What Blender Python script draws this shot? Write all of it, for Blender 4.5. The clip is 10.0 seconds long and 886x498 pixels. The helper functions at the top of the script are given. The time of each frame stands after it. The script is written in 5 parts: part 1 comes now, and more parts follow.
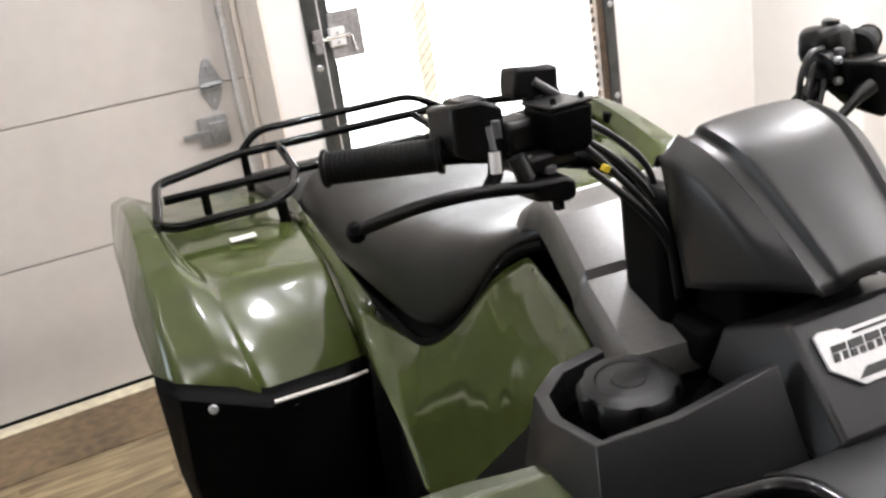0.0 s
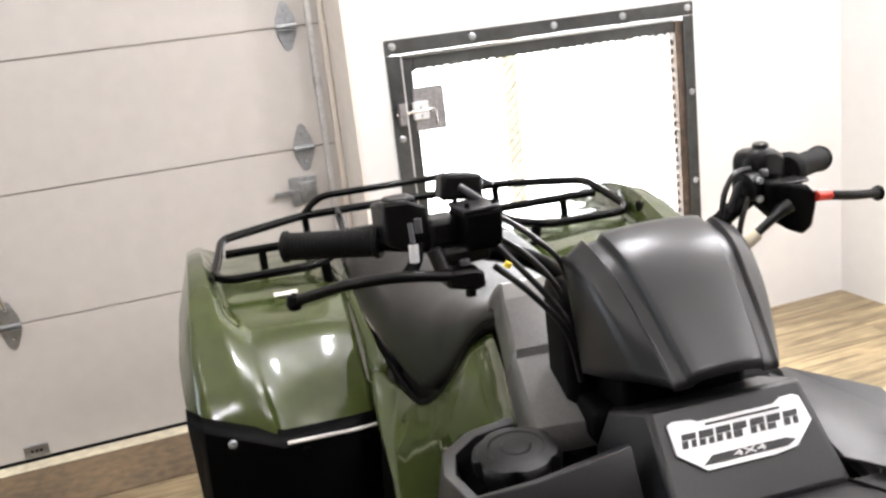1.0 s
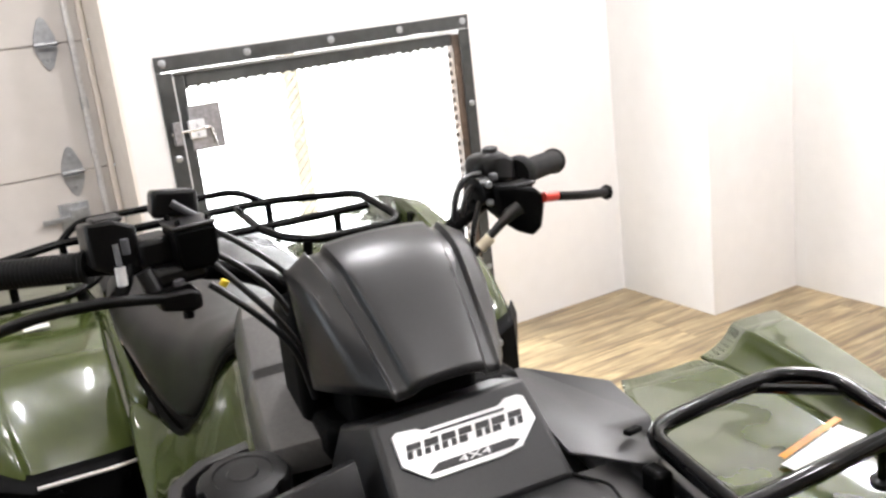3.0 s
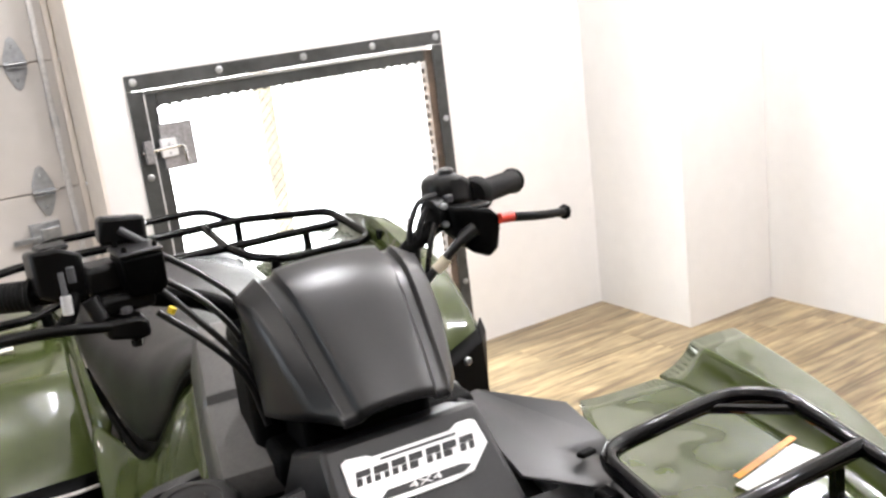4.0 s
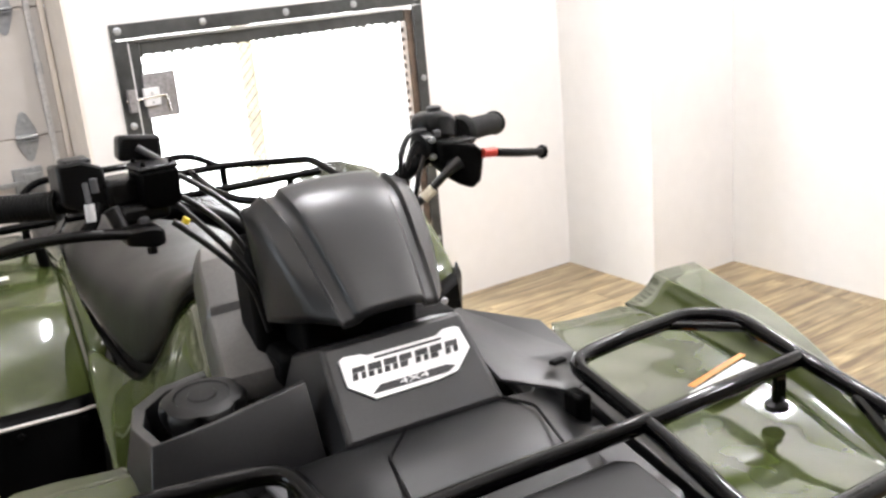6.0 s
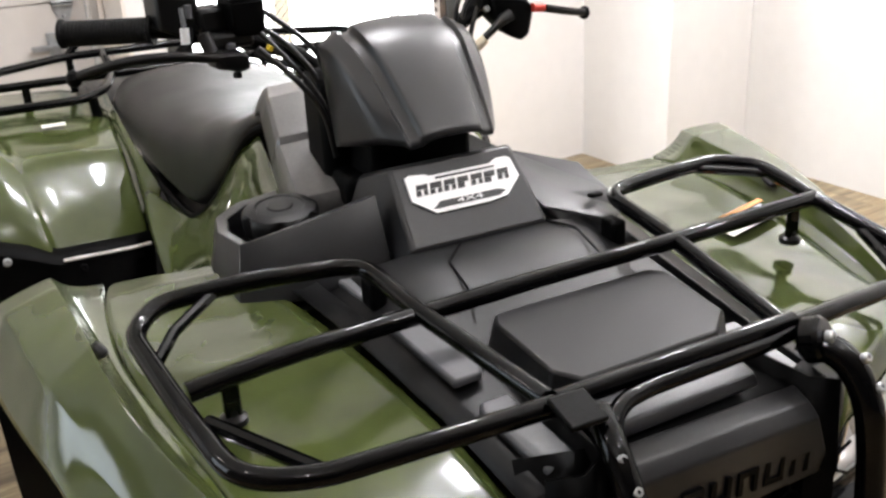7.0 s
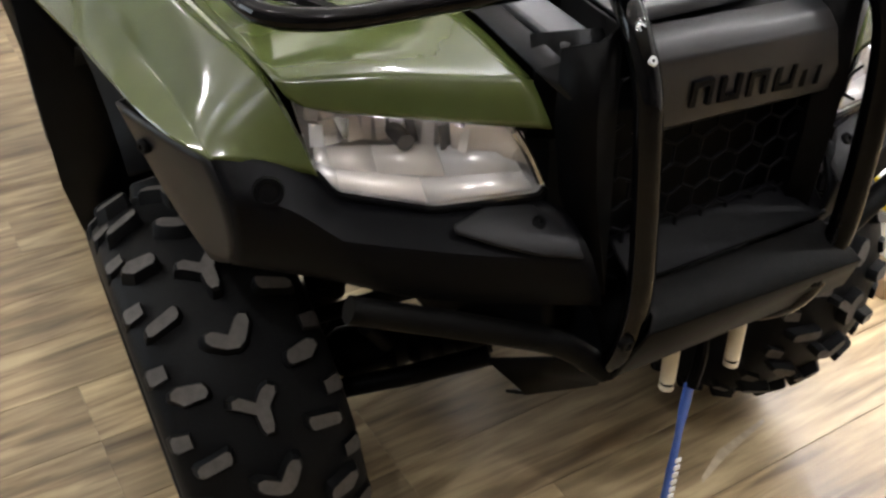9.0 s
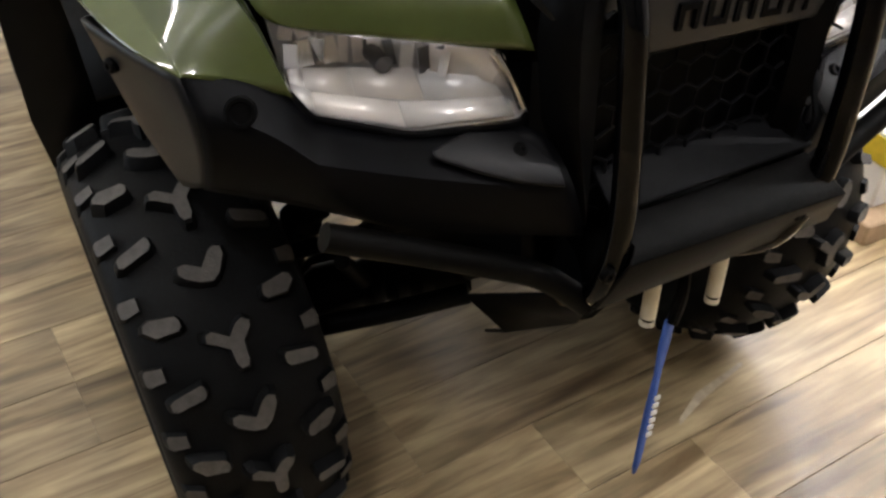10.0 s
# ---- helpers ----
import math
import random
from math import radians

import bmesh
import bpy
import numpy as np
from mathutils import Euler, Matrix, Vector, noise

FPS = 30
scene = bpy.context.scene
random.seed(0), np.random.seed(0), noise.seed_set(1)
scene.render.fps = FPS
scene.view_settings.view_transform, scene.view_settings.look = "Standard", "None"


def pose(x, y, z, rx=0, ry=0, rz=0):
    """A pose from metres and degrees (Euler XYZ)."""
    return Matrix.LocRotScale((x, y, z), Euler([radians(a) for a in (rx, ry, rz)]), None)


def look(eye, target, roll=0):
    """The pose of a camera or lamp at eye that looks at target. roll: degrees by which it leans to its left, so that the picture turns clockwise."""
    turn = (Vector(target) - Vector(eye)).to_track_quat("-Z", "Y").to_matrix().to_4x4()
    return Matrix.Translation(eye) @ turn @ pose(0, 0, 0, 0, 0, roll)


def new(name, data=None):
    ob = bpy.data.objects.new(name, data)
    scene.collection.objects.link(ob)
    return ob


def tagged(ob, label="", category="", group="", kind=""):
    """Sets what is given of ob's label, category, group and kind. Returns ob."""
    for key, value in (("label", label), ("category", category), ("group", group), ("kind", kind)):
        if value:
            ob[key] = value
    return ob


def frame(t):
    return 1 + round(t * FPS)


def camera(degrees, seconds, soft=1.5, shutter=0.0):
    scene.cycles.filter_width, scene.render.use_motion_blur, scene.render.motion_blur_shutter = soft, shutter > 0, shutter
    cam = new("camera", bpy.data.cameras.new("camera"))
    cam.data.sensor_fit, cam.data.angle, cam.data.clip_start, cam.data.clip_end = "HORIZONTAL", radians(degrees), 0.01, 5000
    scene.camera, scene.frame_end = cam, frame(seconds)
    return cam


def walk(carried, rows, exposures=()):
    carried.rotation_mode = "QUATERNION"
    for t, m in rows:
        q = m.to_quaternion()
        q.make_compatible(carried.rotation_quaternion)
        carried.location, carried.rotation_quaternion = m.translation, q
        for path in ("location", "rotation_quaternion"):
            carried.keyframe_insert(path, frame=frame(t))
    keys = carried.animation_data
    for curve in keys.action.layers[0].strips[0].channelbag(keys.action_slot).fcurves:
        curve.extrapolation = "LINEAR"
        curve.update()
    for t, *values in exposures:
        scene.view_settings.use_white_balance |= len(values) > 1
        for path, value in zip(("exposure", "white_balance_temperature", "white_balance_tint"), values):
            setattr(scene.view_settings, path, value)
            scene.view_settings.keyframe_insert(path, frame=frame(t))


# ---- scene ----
cam = camera(48.89, 10.0, soft=2.6)
PATH = [
    (0, (-0.5952, -0.3773, 1.3916), (-0.0040, 1.2115, 0.7864), -8.80),
    (0.5, (-0.4936, -0.5416, 1.4253), (-0.1736, 1.1588, 0.9294), -5.66),
    (0.8, (-0.4541, -0.5797, 1.4324), (-0.1082, 1.1181, 0.9449), -6.62),
    (1, (-0.4516, -0.5839, 1.4359), (-0.0539, 1.1071, 0.9645), -6.55),
    (1.3, (-0.4374, -0.5795, 1.4275), (0.0405, 1.0861, 0.9402), -6.56),
    (1.5, (-0.4308, -0.5794, 1.4250), (0.0848, 1.0754, 0.9392), -6.41),
    (2, (-0.4118, -0.5795, 1.4186), (0.1668, 1.0505, 0.9204), -6.47),
    (2.2, (-0.4003, -0.5834, 1.4162), (0.2152, 1.0363, 0.9284), -6.53),
    (2.5, (-0.3805, -0.5869, 1.4110), (0.2793, 1.0100, 0.9064), -6.72),
    (3, (-0.3510, -0.5896, 1.4124), (0.3654, 0.9906, 0.9330), -6.74),
    (4.5, (-0.3122, -0.6070, 1.4198), (0.4362, 0.9643, 0.9607), -7.14),
    (5, (-0.3148, -0.6163, 1.4190), (0.4271, 0.9590, 0.9631), -7.10),
    (5.2, (-0.3105, -0.6218, 1.4174), (0.4478, 0.9466, 0.9643), -7.05),
    (6.5, (-0.4669, -0.7395, 1.3812), (0.3152, 0.7649, 0.7769), -4.28),
    (7, (-0.5173, -0.7837, 1.3611), (0.2305, 0.7027, 0.6745), -2.87),
    (7.5, (-0.5443, -0.8133, 1.3263), (0.1556, 0.6489, 0.5437), -1.69),
    (8, (-0.5582, -0.8255, 1.2883), (0.1330, 0.5749, 0.3932), 0.22),
    (8.5, (-0.5634, -0.8425, 1.2475), (0.0957, 0.5100, 0.2595), 0.56),
    (9, (-0.5715, -0.8565, 1.2173), (0.0750, 0.4551, 0.1678), 0.77),
    (9.5, (-0.5868, -0.8641, 1.1867), (0.0822, 0.3803, 0.0714), 2.15),
    (9.7, (-0.5872, -0.8600, 1.1873), (0.1149, 0.3666, 0.0726), 3.39),
    (10, (-0.5692, -0.8548, 1.1855), (0.0906, 0.3952, 0.0709), 2.05),
]
walk(cam, [(t, look(eye, target, roll)) for t, eye, target, roll in PATH],
     exposures=[(0, -0.02), (0.6, 0.1), (1.2, 0.05), (6, 0.0), (7, 0.0), (8, 0.2), (9, 0.5), (10, 0.4)])

# ---- world, sun, lamps ----
THETA = 5.21                      # the room's turn against the vehicle
ROOM = pose(0, 0, 0, 0, 0, THETA)

world = bpy.data.worlds.new("world")
scene.world = world
world.use_nodes = True
wn = world.node_tree.nodes
sky = wn.new("ShaderNodeTexSky")
sky.sky_type = "NISHITA"
sky.sun_disc = False
sky.sun_elevation = radians(40)
sky.sun_rotation = radians(200)
wn["Background"].inputs["Strength"].default_value = 0.15
world.node_tree.links.new(sky.outputs["Color"], wn["Background"].inputs["Color"])

sun_data = bpy.data.lights.new("sun", "SUN")
sun_data.energy, sun_data.angle, sun_data.color = 3.0, radians(0.5), (1.0, 0.95, 0.88)
sun = new("sun", sun_data)
sun.matrix_world = look((6, 9, 12), (1.5, 2.5, 0))


def area_lamp(name, m, sx, sy, watts, colour):
    d = bpy.data.lights.new(name, "AREA")
    d.shape, d.size, d.size_y, d.energy, d.color = "RECTANGLE", sx, sy, watts, colour
    ob = new(name, d)
    ob.matrix_world = m
    return ob


def bulb_lamp(name, place, watts, colour, radius=0.05):
    d = bpy.data.lights.new(name, "POINT")
    d.energy, d.color, d.shadow_soft_size = watts, colour, radius
    ob = new(name, d)
    ob.matrix_world = ROOM @ Matrix.Translation(place)
    return ob


CEIL = 2.75
# daylight in the openings
area_lamp("gate_daylight", ROOM @ look((1.03, 2.78, 0.68), (1.03, 0, 0.5)), 1.05, 1.15, 40, (0.95, 0.97, 1.0))
area_lamp("shop_window_daylight", ROOM @ look((-3.33, 1.675, 1.63), (0, 1.675, 1.3)), 1.55, 1.55, 30, (0.86, 0.93, 1.0))
CANS = [(-1.3, 0.3, 12), (0.40, 0.80, 72), (1.3, 0.6, 48), (-1.2, -1.2, 34), (0.4, -1.0, 30), (1.9, -0.8, 70), (2.0, 1.1, 86), (-1.5, 1.2, 9)]
for cu, cv, watts in CANS:
    bulb_lamp("ceiling_bulb", (cu, cv, CEIL - 0.27), watts * 0.78, (1.0, 0.985, 1.03))


# ---- materials ----
def material(name):
    m = bpy.data.materials.new(name)
    m.use_nodes = True
    return m, m.node_tree.nodes, m.node_tree.links, m.node_tree.nodes["Principled BSDF"]


def coloured(name, base, rough=0.5, metal=0.0, grain=60.0, vary=0.12, rough_vary=0.1, bump=0.0, bump_scale=400.0,
             blotch=5.0, coat=0.0, spec=0.5, dust=0.0, wave=0.0, wave_scale=9.0):
    """A painted or moulded surface: two scales of colour change, uneven gloss and a fine relief."""
    m, n, l, b = material(name)
    tc = n.new("ShaderNodeTexCoord")
    fine, broad = n.new("ShaderNodeTexNoise"), n.new("ShaderNodeTexNoise")
    fine.inputs["Scale"].default_value, broad.inputs["Scale"].default_value = grain, blotch
    fine.inputs["Detail"].default_value = broad.inputs["Detail"].default_value = 4
    for t in (fine, broad):
        l.new(tc.outputs["Object"], t.inputs["Vector"])
    add = n.new("ShaderNodeMath")
    add.operation = "ADD"
    l.new(fine.outputs["Fac"], add.inputs[0])
    l.new(broad.outputs["Fac"], add.inputs[1])
    ramp = n.new("ShaderNodeMapRange")
    ramp.inputs["From Min"].default_value, ramp.inputs["From Max"].default_value = 0.7, 1.3
    l.new(add.outputs[0], ramp.inputs["Value"])
    mix = n.new("ShaderNodeMix")
    mix.data_type = "RGBA"
    lo = [max(0.0, c * (1 - vary)) for c in base]
    hi = [min(1.0, c * (1 + vary) + dust * 0.03) for c in base]
    mix.inputs["A"].default_value, mix.inputs["B"].default_value = (*lo, 1), (*hi, 1)
    l.new(ramp.outputs["Result"], mix.inputs["Factor"])
    l.new(mix.outputs["Result"], b.inputs["Base Color"])
    rr = n.new("ShaderNodeMapRange")
    rr.inputs["From Min"].default_value, rr.inputs["From Max"].default_value = 0.3, 0.7
    rr.inputs["To Min"].default_value, rr.inputs["To Max"].default_value = max(0.02, rough - rough_vary), min(1, rough + rough_vary)
    l.new(broad.outputs["Fac"], rr.inputs["Value"])
    l.new(rr.outputs["Result"], b.inputs["Roughness"])
    b.inputs["Metallic"].default_value = metal
    b.inputs["Coat Weight"].default_value = coat
    b.inputs["Coat Roughness"].default_value = 0.08
    b.inputs["Specular IOR Level"].default_value = spec
    if bump:
        bt, bn = n.new("ShaderNodeTexNoise"), n.new("ShaderNodeBump")
        bt.inputs["Scale"].default_value = bump_scale
        bn.inputs["Strength"].default_value, bn.inputs["Distance"].default_value = bump, 0.002
        l.new(tc.outputs["Object"], bt.inputs["Vector"])
        l.new(bt.outputs["Fac"], bn.inputs["Height"])
        l.new(bn.outputs["Normal"], b.inputs["Normal"])
    if wave:
        wt, wb = n.new("ShaderNodeTexNoise"), n.new("ShaderNodeBump")
        wt.inputs["Scale"].default_value, wt.inputs["Detail"].default_value = wave_scale, 1.0
        wb.inputs["Strength"].default_value, wb.inputs["Distance"].default_value = 1.0, wave
        l.new(tc.outputs["Object"], wt.inputs["Vector"])
        l.new(wt.outputs["Fac"], wb.inputs["Height"])
        l.new(wb.outputs["Normal"], b.inputs["Normal"])
    return m


GREEN = coloured("olive_plastic", (0.046, 0.059, 0.0165), 0.11, grain=25, vary=0.14, rough_vary=0.05, coat=0.0, spec=0.68, wave=0.006)
BLACK = coloured("textured_black_plastic", (0.0042, 0.0042, 0.0046), 0.40, grain=300, vary=0.25, rough_vary=0.06, bump=0.12, bump_scale=900, spec=0.24)
PANEL = coloured("charcoal_panel_plastic", (0.0100, 0.0100, 0.0112), 0.36, grain=300, vary=0.25, rough_vary=0.06, bump=0.12, bump_scale=900, spec=0.42)
COVER = coloured("dark_grey_cover_plastic", (0.009, 0.009, 0.0098), 0.34, grain=300, vary=0.2, rough_vary=0.06, bump=0.10, bump_scale=900, spec=0.55)
# tank cover: reflected overhead light is put into this paler base colour
GLOSSY = coloured("sheen_lightened_plastic", (0.090, 0.086, 0.083), 0.34, grain=200, vary=0.2, rough_vary=0.06, bump=0.05, bump_scale=500, spec=1.0)
GREYBLACK = coloured("dull_grey_black_plastic", (0.0060, 0.0061, 0.0068), 0.44, grain=300, vary=0.25, rough_vary=0.06, bump=0.12, bump_scale=900, spec=0.17)
MATT = coloured("matt_black_plastic", (0.0020, 0.0021, 0.0026), 0.5, grain=300, vary=0.25, rough_vary=0.06, bump=0.10, bump_scale=900, spec=0.06)
CAPBLACK = coloured("moulded_cap_plastic", (0.006, 0.006, 0.0063), 0.40, grain=200, vary=0.2, bump=0.08, bump_scale=700, spec=0.28)
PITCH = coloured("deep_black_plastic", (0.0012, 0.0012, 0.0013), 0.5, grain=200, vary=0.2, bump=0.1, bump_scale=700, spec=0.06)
PART = coloured("moulded_black_plastic", (0.0030, 0.0030, 0.0032), 0.36, grain=200, vary=0.2, bump=0.08, bump_scale=500, spec=0.22)
TUBE = coloured("gloss_black_paint", (0.0012, 0.0012, 0.0014), 0.05, grain=90, vary=0.3, rough_vary=0.02, bump=0.08, bump_scale=70, spec=0.20)
VINYL = coloured("seat_vinyl", (0.005, 0.0048, 0.0048), 0.34, grain=500, vary=0.15, bump=0.15, bump_scale=1400, spec=0.38)
SKID = coloured("worn_black_enamel", (0.0016, 0.0015, 0.0014), 0.55, grain=60, vary=0.5, rough_vary=0.1, bump=0.1, bump_scale=200, spec=0.07)
JAMB = coloured("beige_jamb_paint", (0.80, 0.735, 0.67), 0.5, grain=20, vary=0.06, bump=0.12, bump_scale=140, blotch=1.8)
RUBBER = coloured("tyre_rubber", (0.0026, 0.0028, 0.0032), 0.6, grain=80, vary=0.3, bump=0.2, bump_scale=300, spec=0.13)
LUGTOP = coloured("worn_tread_rubber", (0.056, 0.051, 0.046), 0.7, grain=120, vary=0.4, bump=0.3, bump_scale=350)
GRIP = coloured("grip_rubber", (0.0035, 0.0035, 0.0035), 0.65, spec=0.15, grain=200, vary=0.2, bump=0.3, bump_scale=600)
ZINC = coloured("galvanised_steel", (0.42, 0.43, 0.44), 0.45, 1.0, grain=70, vary=0.2, rough_vary=0.12, bump=0.1, bump_scale=150)
CHROME = coloured("polished_steel", (0.7, 0.7, 0.71), 0.14, 1.0, grain=60, vary=0.08)
SILVER = coloured("brushed_silver_badge", (0.78, 0.78, 0.79), 0.34, 0.25, grain=400, vary=0.08)
BADGE_DARK = coloured("badge_dark_print", (0.016, 0.016, 0.018), 0.5)
RED = coloured("red_plastic", (0.62, 0.05, 0.03), 0.4)
YELLOW = coloured("yellow_tag", (0.62, 0.46, 0.02), 0.5)
ORANGE = coloured("orange_sticker_print", (0.75, 0.27, 0.03), 0.45)
STICKER = coloured("white_sticker", (0.78, 0.77, 0.74), 0.4, grain=40, vary=0.05)
WALL = coloured("white_wall_paint", (0.79, 0.774, 0.757), 0.55, grain=14, vary=0.025, rough_vary=0.06, bump=0.12, bump_scale=160, blotch=1.2)
DOORPAINT = coloured("white_door_steel", (0.560, 0.528, 0.496), 0.45, grain=18, vary=0.04, rough_vary=0.08, bump=0.16, bump_scale=140, blotch=1.6)
SEAM = coloured("seam_shadow_rubber", (0.38, 0.345, 0.31), 0.7)
GAP = coloured("dark_joint_filler", (0.045, 0.034, 0.024), 0.8)
DARKSTEEL = coloured("dark_gate_steel", (0.060, 0.062, 0.060), 0.42, 0.6, grain=30, vary=0.3, rough_vary=0.12, bump=0.1, bump_scale=120)
TRACKSTEEL = coloured("dull_track_steel", (0.68, 0.665, 0.65), 0.4, 0.3, grain=70, vary=0.2, rough_vary=0.1, bump=0.1, bump_scale=150)
CREAM = coloured("satin_reflector", (0.84, 0.80, 0.76), 0.30, 0.25, grain=40, vary=0.05)
SILL = coloured("worn_sill_wood", (0.17, 0.118, 0.068), 0.6, grain=28, vary=0.45, bump=0.2, bump_scale=80)
SILVERTRIM = coloured("grey_weatherstrip", (0.84, 0.81, 0.78), 0.5, grain=30, vary=0.1)
OLDWOOD = coloured("weathered_dark_wood", (0.085, 0.058, 0.040), 0.7, grain=35, vary=0.6, bump=0.3, bump_scale=90)
PLATESTEEL = coloured("worn_plate_steel", (0.27, 0.26, 0.265), 0.5, 0.4, grain=90, vary=0.4, bump=0.3, bump_scale=140)
MESHSTEEL = coloured("expanded_mesh_steel", (0.05, 0.047, 0.042), 0.5, 0.5, grain=60, vary=0.3)
BONE = coloured("cream_plastic", (0.62, 0.56, 0.42), 0.5, grain=50, vary=0.08)
BLUE = coloured("blue_webbing", (0.03, 0.09, 0.36), 0.6, grain=300, vary=0.25, bump=0.4, bump_scale=900)
CARD = coloured("brown_cardboard", (0.36, 0.25, 0.15), 0.75, grain=60, vary=0.12)
WHITECARD = coloured("white_card", (0.78, 0.77, 0.74), 0.6, grain=30, vary=0.06)
CEILING = coloured("white_ceiling_paint", (0.66, 0.655, 0.64), 0.8, grain=20, vary=0.08)
# unseen walls, darkened so that glossy blacks reflect a dim room
DIMWALL = coloured("darkened_unseen_wall", (0.15, 0.142, 0.135), 0.6, grain=14, vary=0.06, bump=0.1, bump_scale=160, blotch=1.2)
CABLE = coloured("cable_sheath", (0.006, 0.006, 0.0065), 0.35, grain=100, vary=0.2)
# strong sun on the outdoor post is put into this pale colour
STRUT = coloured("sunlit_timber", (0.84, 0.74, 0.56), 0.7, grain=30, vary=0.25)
WHEELMETAL = coloured("black_wheel_steel", (0.02, 0.02, 0.021), 0.35, 0.3)
GREYPLASTIC = coloured("grey_plastic", (0.075, 0.076, 0.082), 0.4, grain=200, vary=0.1, bump=0.1, bump_scale=800)


def wood_floor():
    """Oak-look planks: each piece has its own tone, with long streaks, knots and a satin gloss."""
    m, n, l, b = material("oak_plank")
    tc, info = n.new("ShaderNodeTexCoord"), n.new("ShaderNodeObjectInfo")
    mp = n.new("ShaderNodeMapping")
    mp.inputs["Scale"].default_value = (1.9, 17, 17)
    off = n.new("ShaderNodeVectorMath")
    off.operation = "MULTIPLY_ADD"
    off.inputs[1].default_value = (37, 19, 0)
    comb = n.new("ShaderNodeCombineXYZ")
    for k in range(3):
        l.new(info.outputs["Random"], comb.inputs[k])
    l.new(comb.outputs[0], off.inputs[0])
    l.new(tc.outputs["Object"], off.inputs[2])
    l.new(off.outputs[0], mp.inputs["Vector"])
    streak, knot = n.new("ShaderNodeTexNoise"), n.new("ShaderNodeTexNoise")
    streak.inputs["Scale"].default_value, streak.inputs["Detail"].default_value, streak.inputs["Distortion"].default_value = 1.8, 8, 1.0
    streak.inputs["Roughness"].default_value = 0.55
    knot.inputs["Scale"].default_value, knot.inputs["Detail"].default_value, knot.inputs["Distortion"].default_value = 0.7, 2, 2.5
    l.new(mp.outputs[0], streak.inputs["Vector"])
    l.new(mp.outputs[0], knot.inputs["Vector"])
    ramp = n.new("ShaderNodeValToRGB")
    e = ramp.color_ramp.elements
    e[0].position, e[0].color = 0.36, (0.120, 0.077, 0.036, 1)
    e[1].position, e[1].color = 0.63, (0.47, 0.368, 0.210, 1)
    mid = e.new(0.49)
    mid.color = (0.285, 0.212, 0.116, 1)
    add = n.new("ShaderNodeMath")
    add.operation = "MULTIPLY_ADD"
    add.inputs[1].default_value = 0.52
    l.new(knot.outputs["Fac"], add.inputs[0])
    half = n.new("ShaderNodeMath")
    half.operation = "MULTIPLY"
    half.inputs[1].default_value = 0.48
    l.new(streak.outputs["Fac"], half.inputs[0])
    l.new(half.outputs[0], add.inputs[2])
    l.new(add.outputs[0], ramp.inputs["Fac"])
    # sparse dark grain lines and broad worn patches
    mp2 = n.new("ShaderNodeMapping")
    mp2.inputs["Scale"].default_value = (5, 62, 62)
    l.new(off.outputs[0], mp2.inputs["Vector"])
    vein, patch = n.new("ShaderNodeTexNoise"), n.new("ShaderNodeTexNoise")
    vein.inputs["Scale"].default_value, vein.inputs["Detail"].default_value, vein.inputs["Distortion"].default_value = 1.0, 4, 0.6
    patch.inputs["Scale"].default_value, patch.inputs["Detail"].default_value = 5.0, 5
    l.new(mp2.outputs[0], vein.inputs["Vector"])
    l.new(off.outputs[0], patch.inputs["Vector"])
    dark = n.new("ShaderNodeMapRange")
    dark.inputs["From Min"].default_value, dark.inputs["From Max"].default_value = 0.54, 0.70
    dark.inputs["To Min"].default_value, dark.inputs["To Max"].default_value = 0.0, 0.45
    l.new(vein.outputs["Fac"], dark.inputs["Value"])
    mix = n.new("ShaderNodeMix")
    mix.data_type = "RGBA"
    mix.inputs["B"].default_value = (0.085, 0.055, 0.028, 1)
    l.new(dark.outputs["Result"], mix.inputs["Factor"])
    l.new(ramp.outputs["Color"], mix.inputs["A"])
    hsv = n.new("ShaderNodeHueSaturation")
    vr = n.new("ShaderNodeMapRange")
    vr.inputs["To Min"].default_value, vr.inputs["To Max"].default_value = 0.84, 1.18
    l.new(info.outputs["Random"], vr.inputs["Value"])
    pr = n.new("ShaderNodeMapRange")
    pr.inputs["From Min"].default_value, pr.inputs["From Max"].default_value = 0.32, 0.62
    pr.inputs["To Min"].default_value, pr.inputs["To Max"].default_value = 0.72, 1.10
    l.new(patch.outputs["Fac"], pr.inputs["Value"])
    both = n.new("ShaderNodeMath")
    both.operation = "MULTIPLY"
    l.new(vr.outputs["Result"], both.inputs[0])
    l.new(pr.outputs["Result"], both.inputs[1])
    l.new(both.outputs[0], hsv.inputs["Value"])
    l.new(mix.outputs["Result"], hsv.inputs["Color"])
    b.inputs["Specular IOR Level"].default_value = 0.65
    l.new(hsv.outputs["Color"], b.inputs["Base Color"])
    rr = n.new("ShaderNodeMapRange")
    rr.inputs["To Min"].default_value, rr.inputs["To Max"].default_value = 0.24, 0.44
    l.new(streak.outputs["Fac"], rr.inputs["Value"])
    l.new(rr.outputs["Result"], b.inputs["Roughness"])
    bn = n.new("ShaderNodeBump")
    bn.inputs["Strength"].default_value, bn.inputs["Distance"].default_value = 0.12, 0.002
    l.new(streak.outputs["Fac"], bn.inputs["Height"])
    l.new(bn.outputs["Normal"], b.inputs["Normal"])
    return m


OAK = wood_floor()


def glassy(name, rough=0.02, colour=(1, 1, 1)):
    m, n, l, b = material(name)
    b.inputs["Base Color"].default_value = (*colour, 1)
    b.inputs["Transmission Weight"].default_value = 1
    b.inputs["Roughness"].default_value = rough
    b.inputs["IOR"].default_value = 1.3
    return m


REFLECTOR = coloured("lamp_reflector", (0.90, 0.89, 0.88), 0.20, 0.35, grain=50, vary=0.06, rough_vary=0.08)


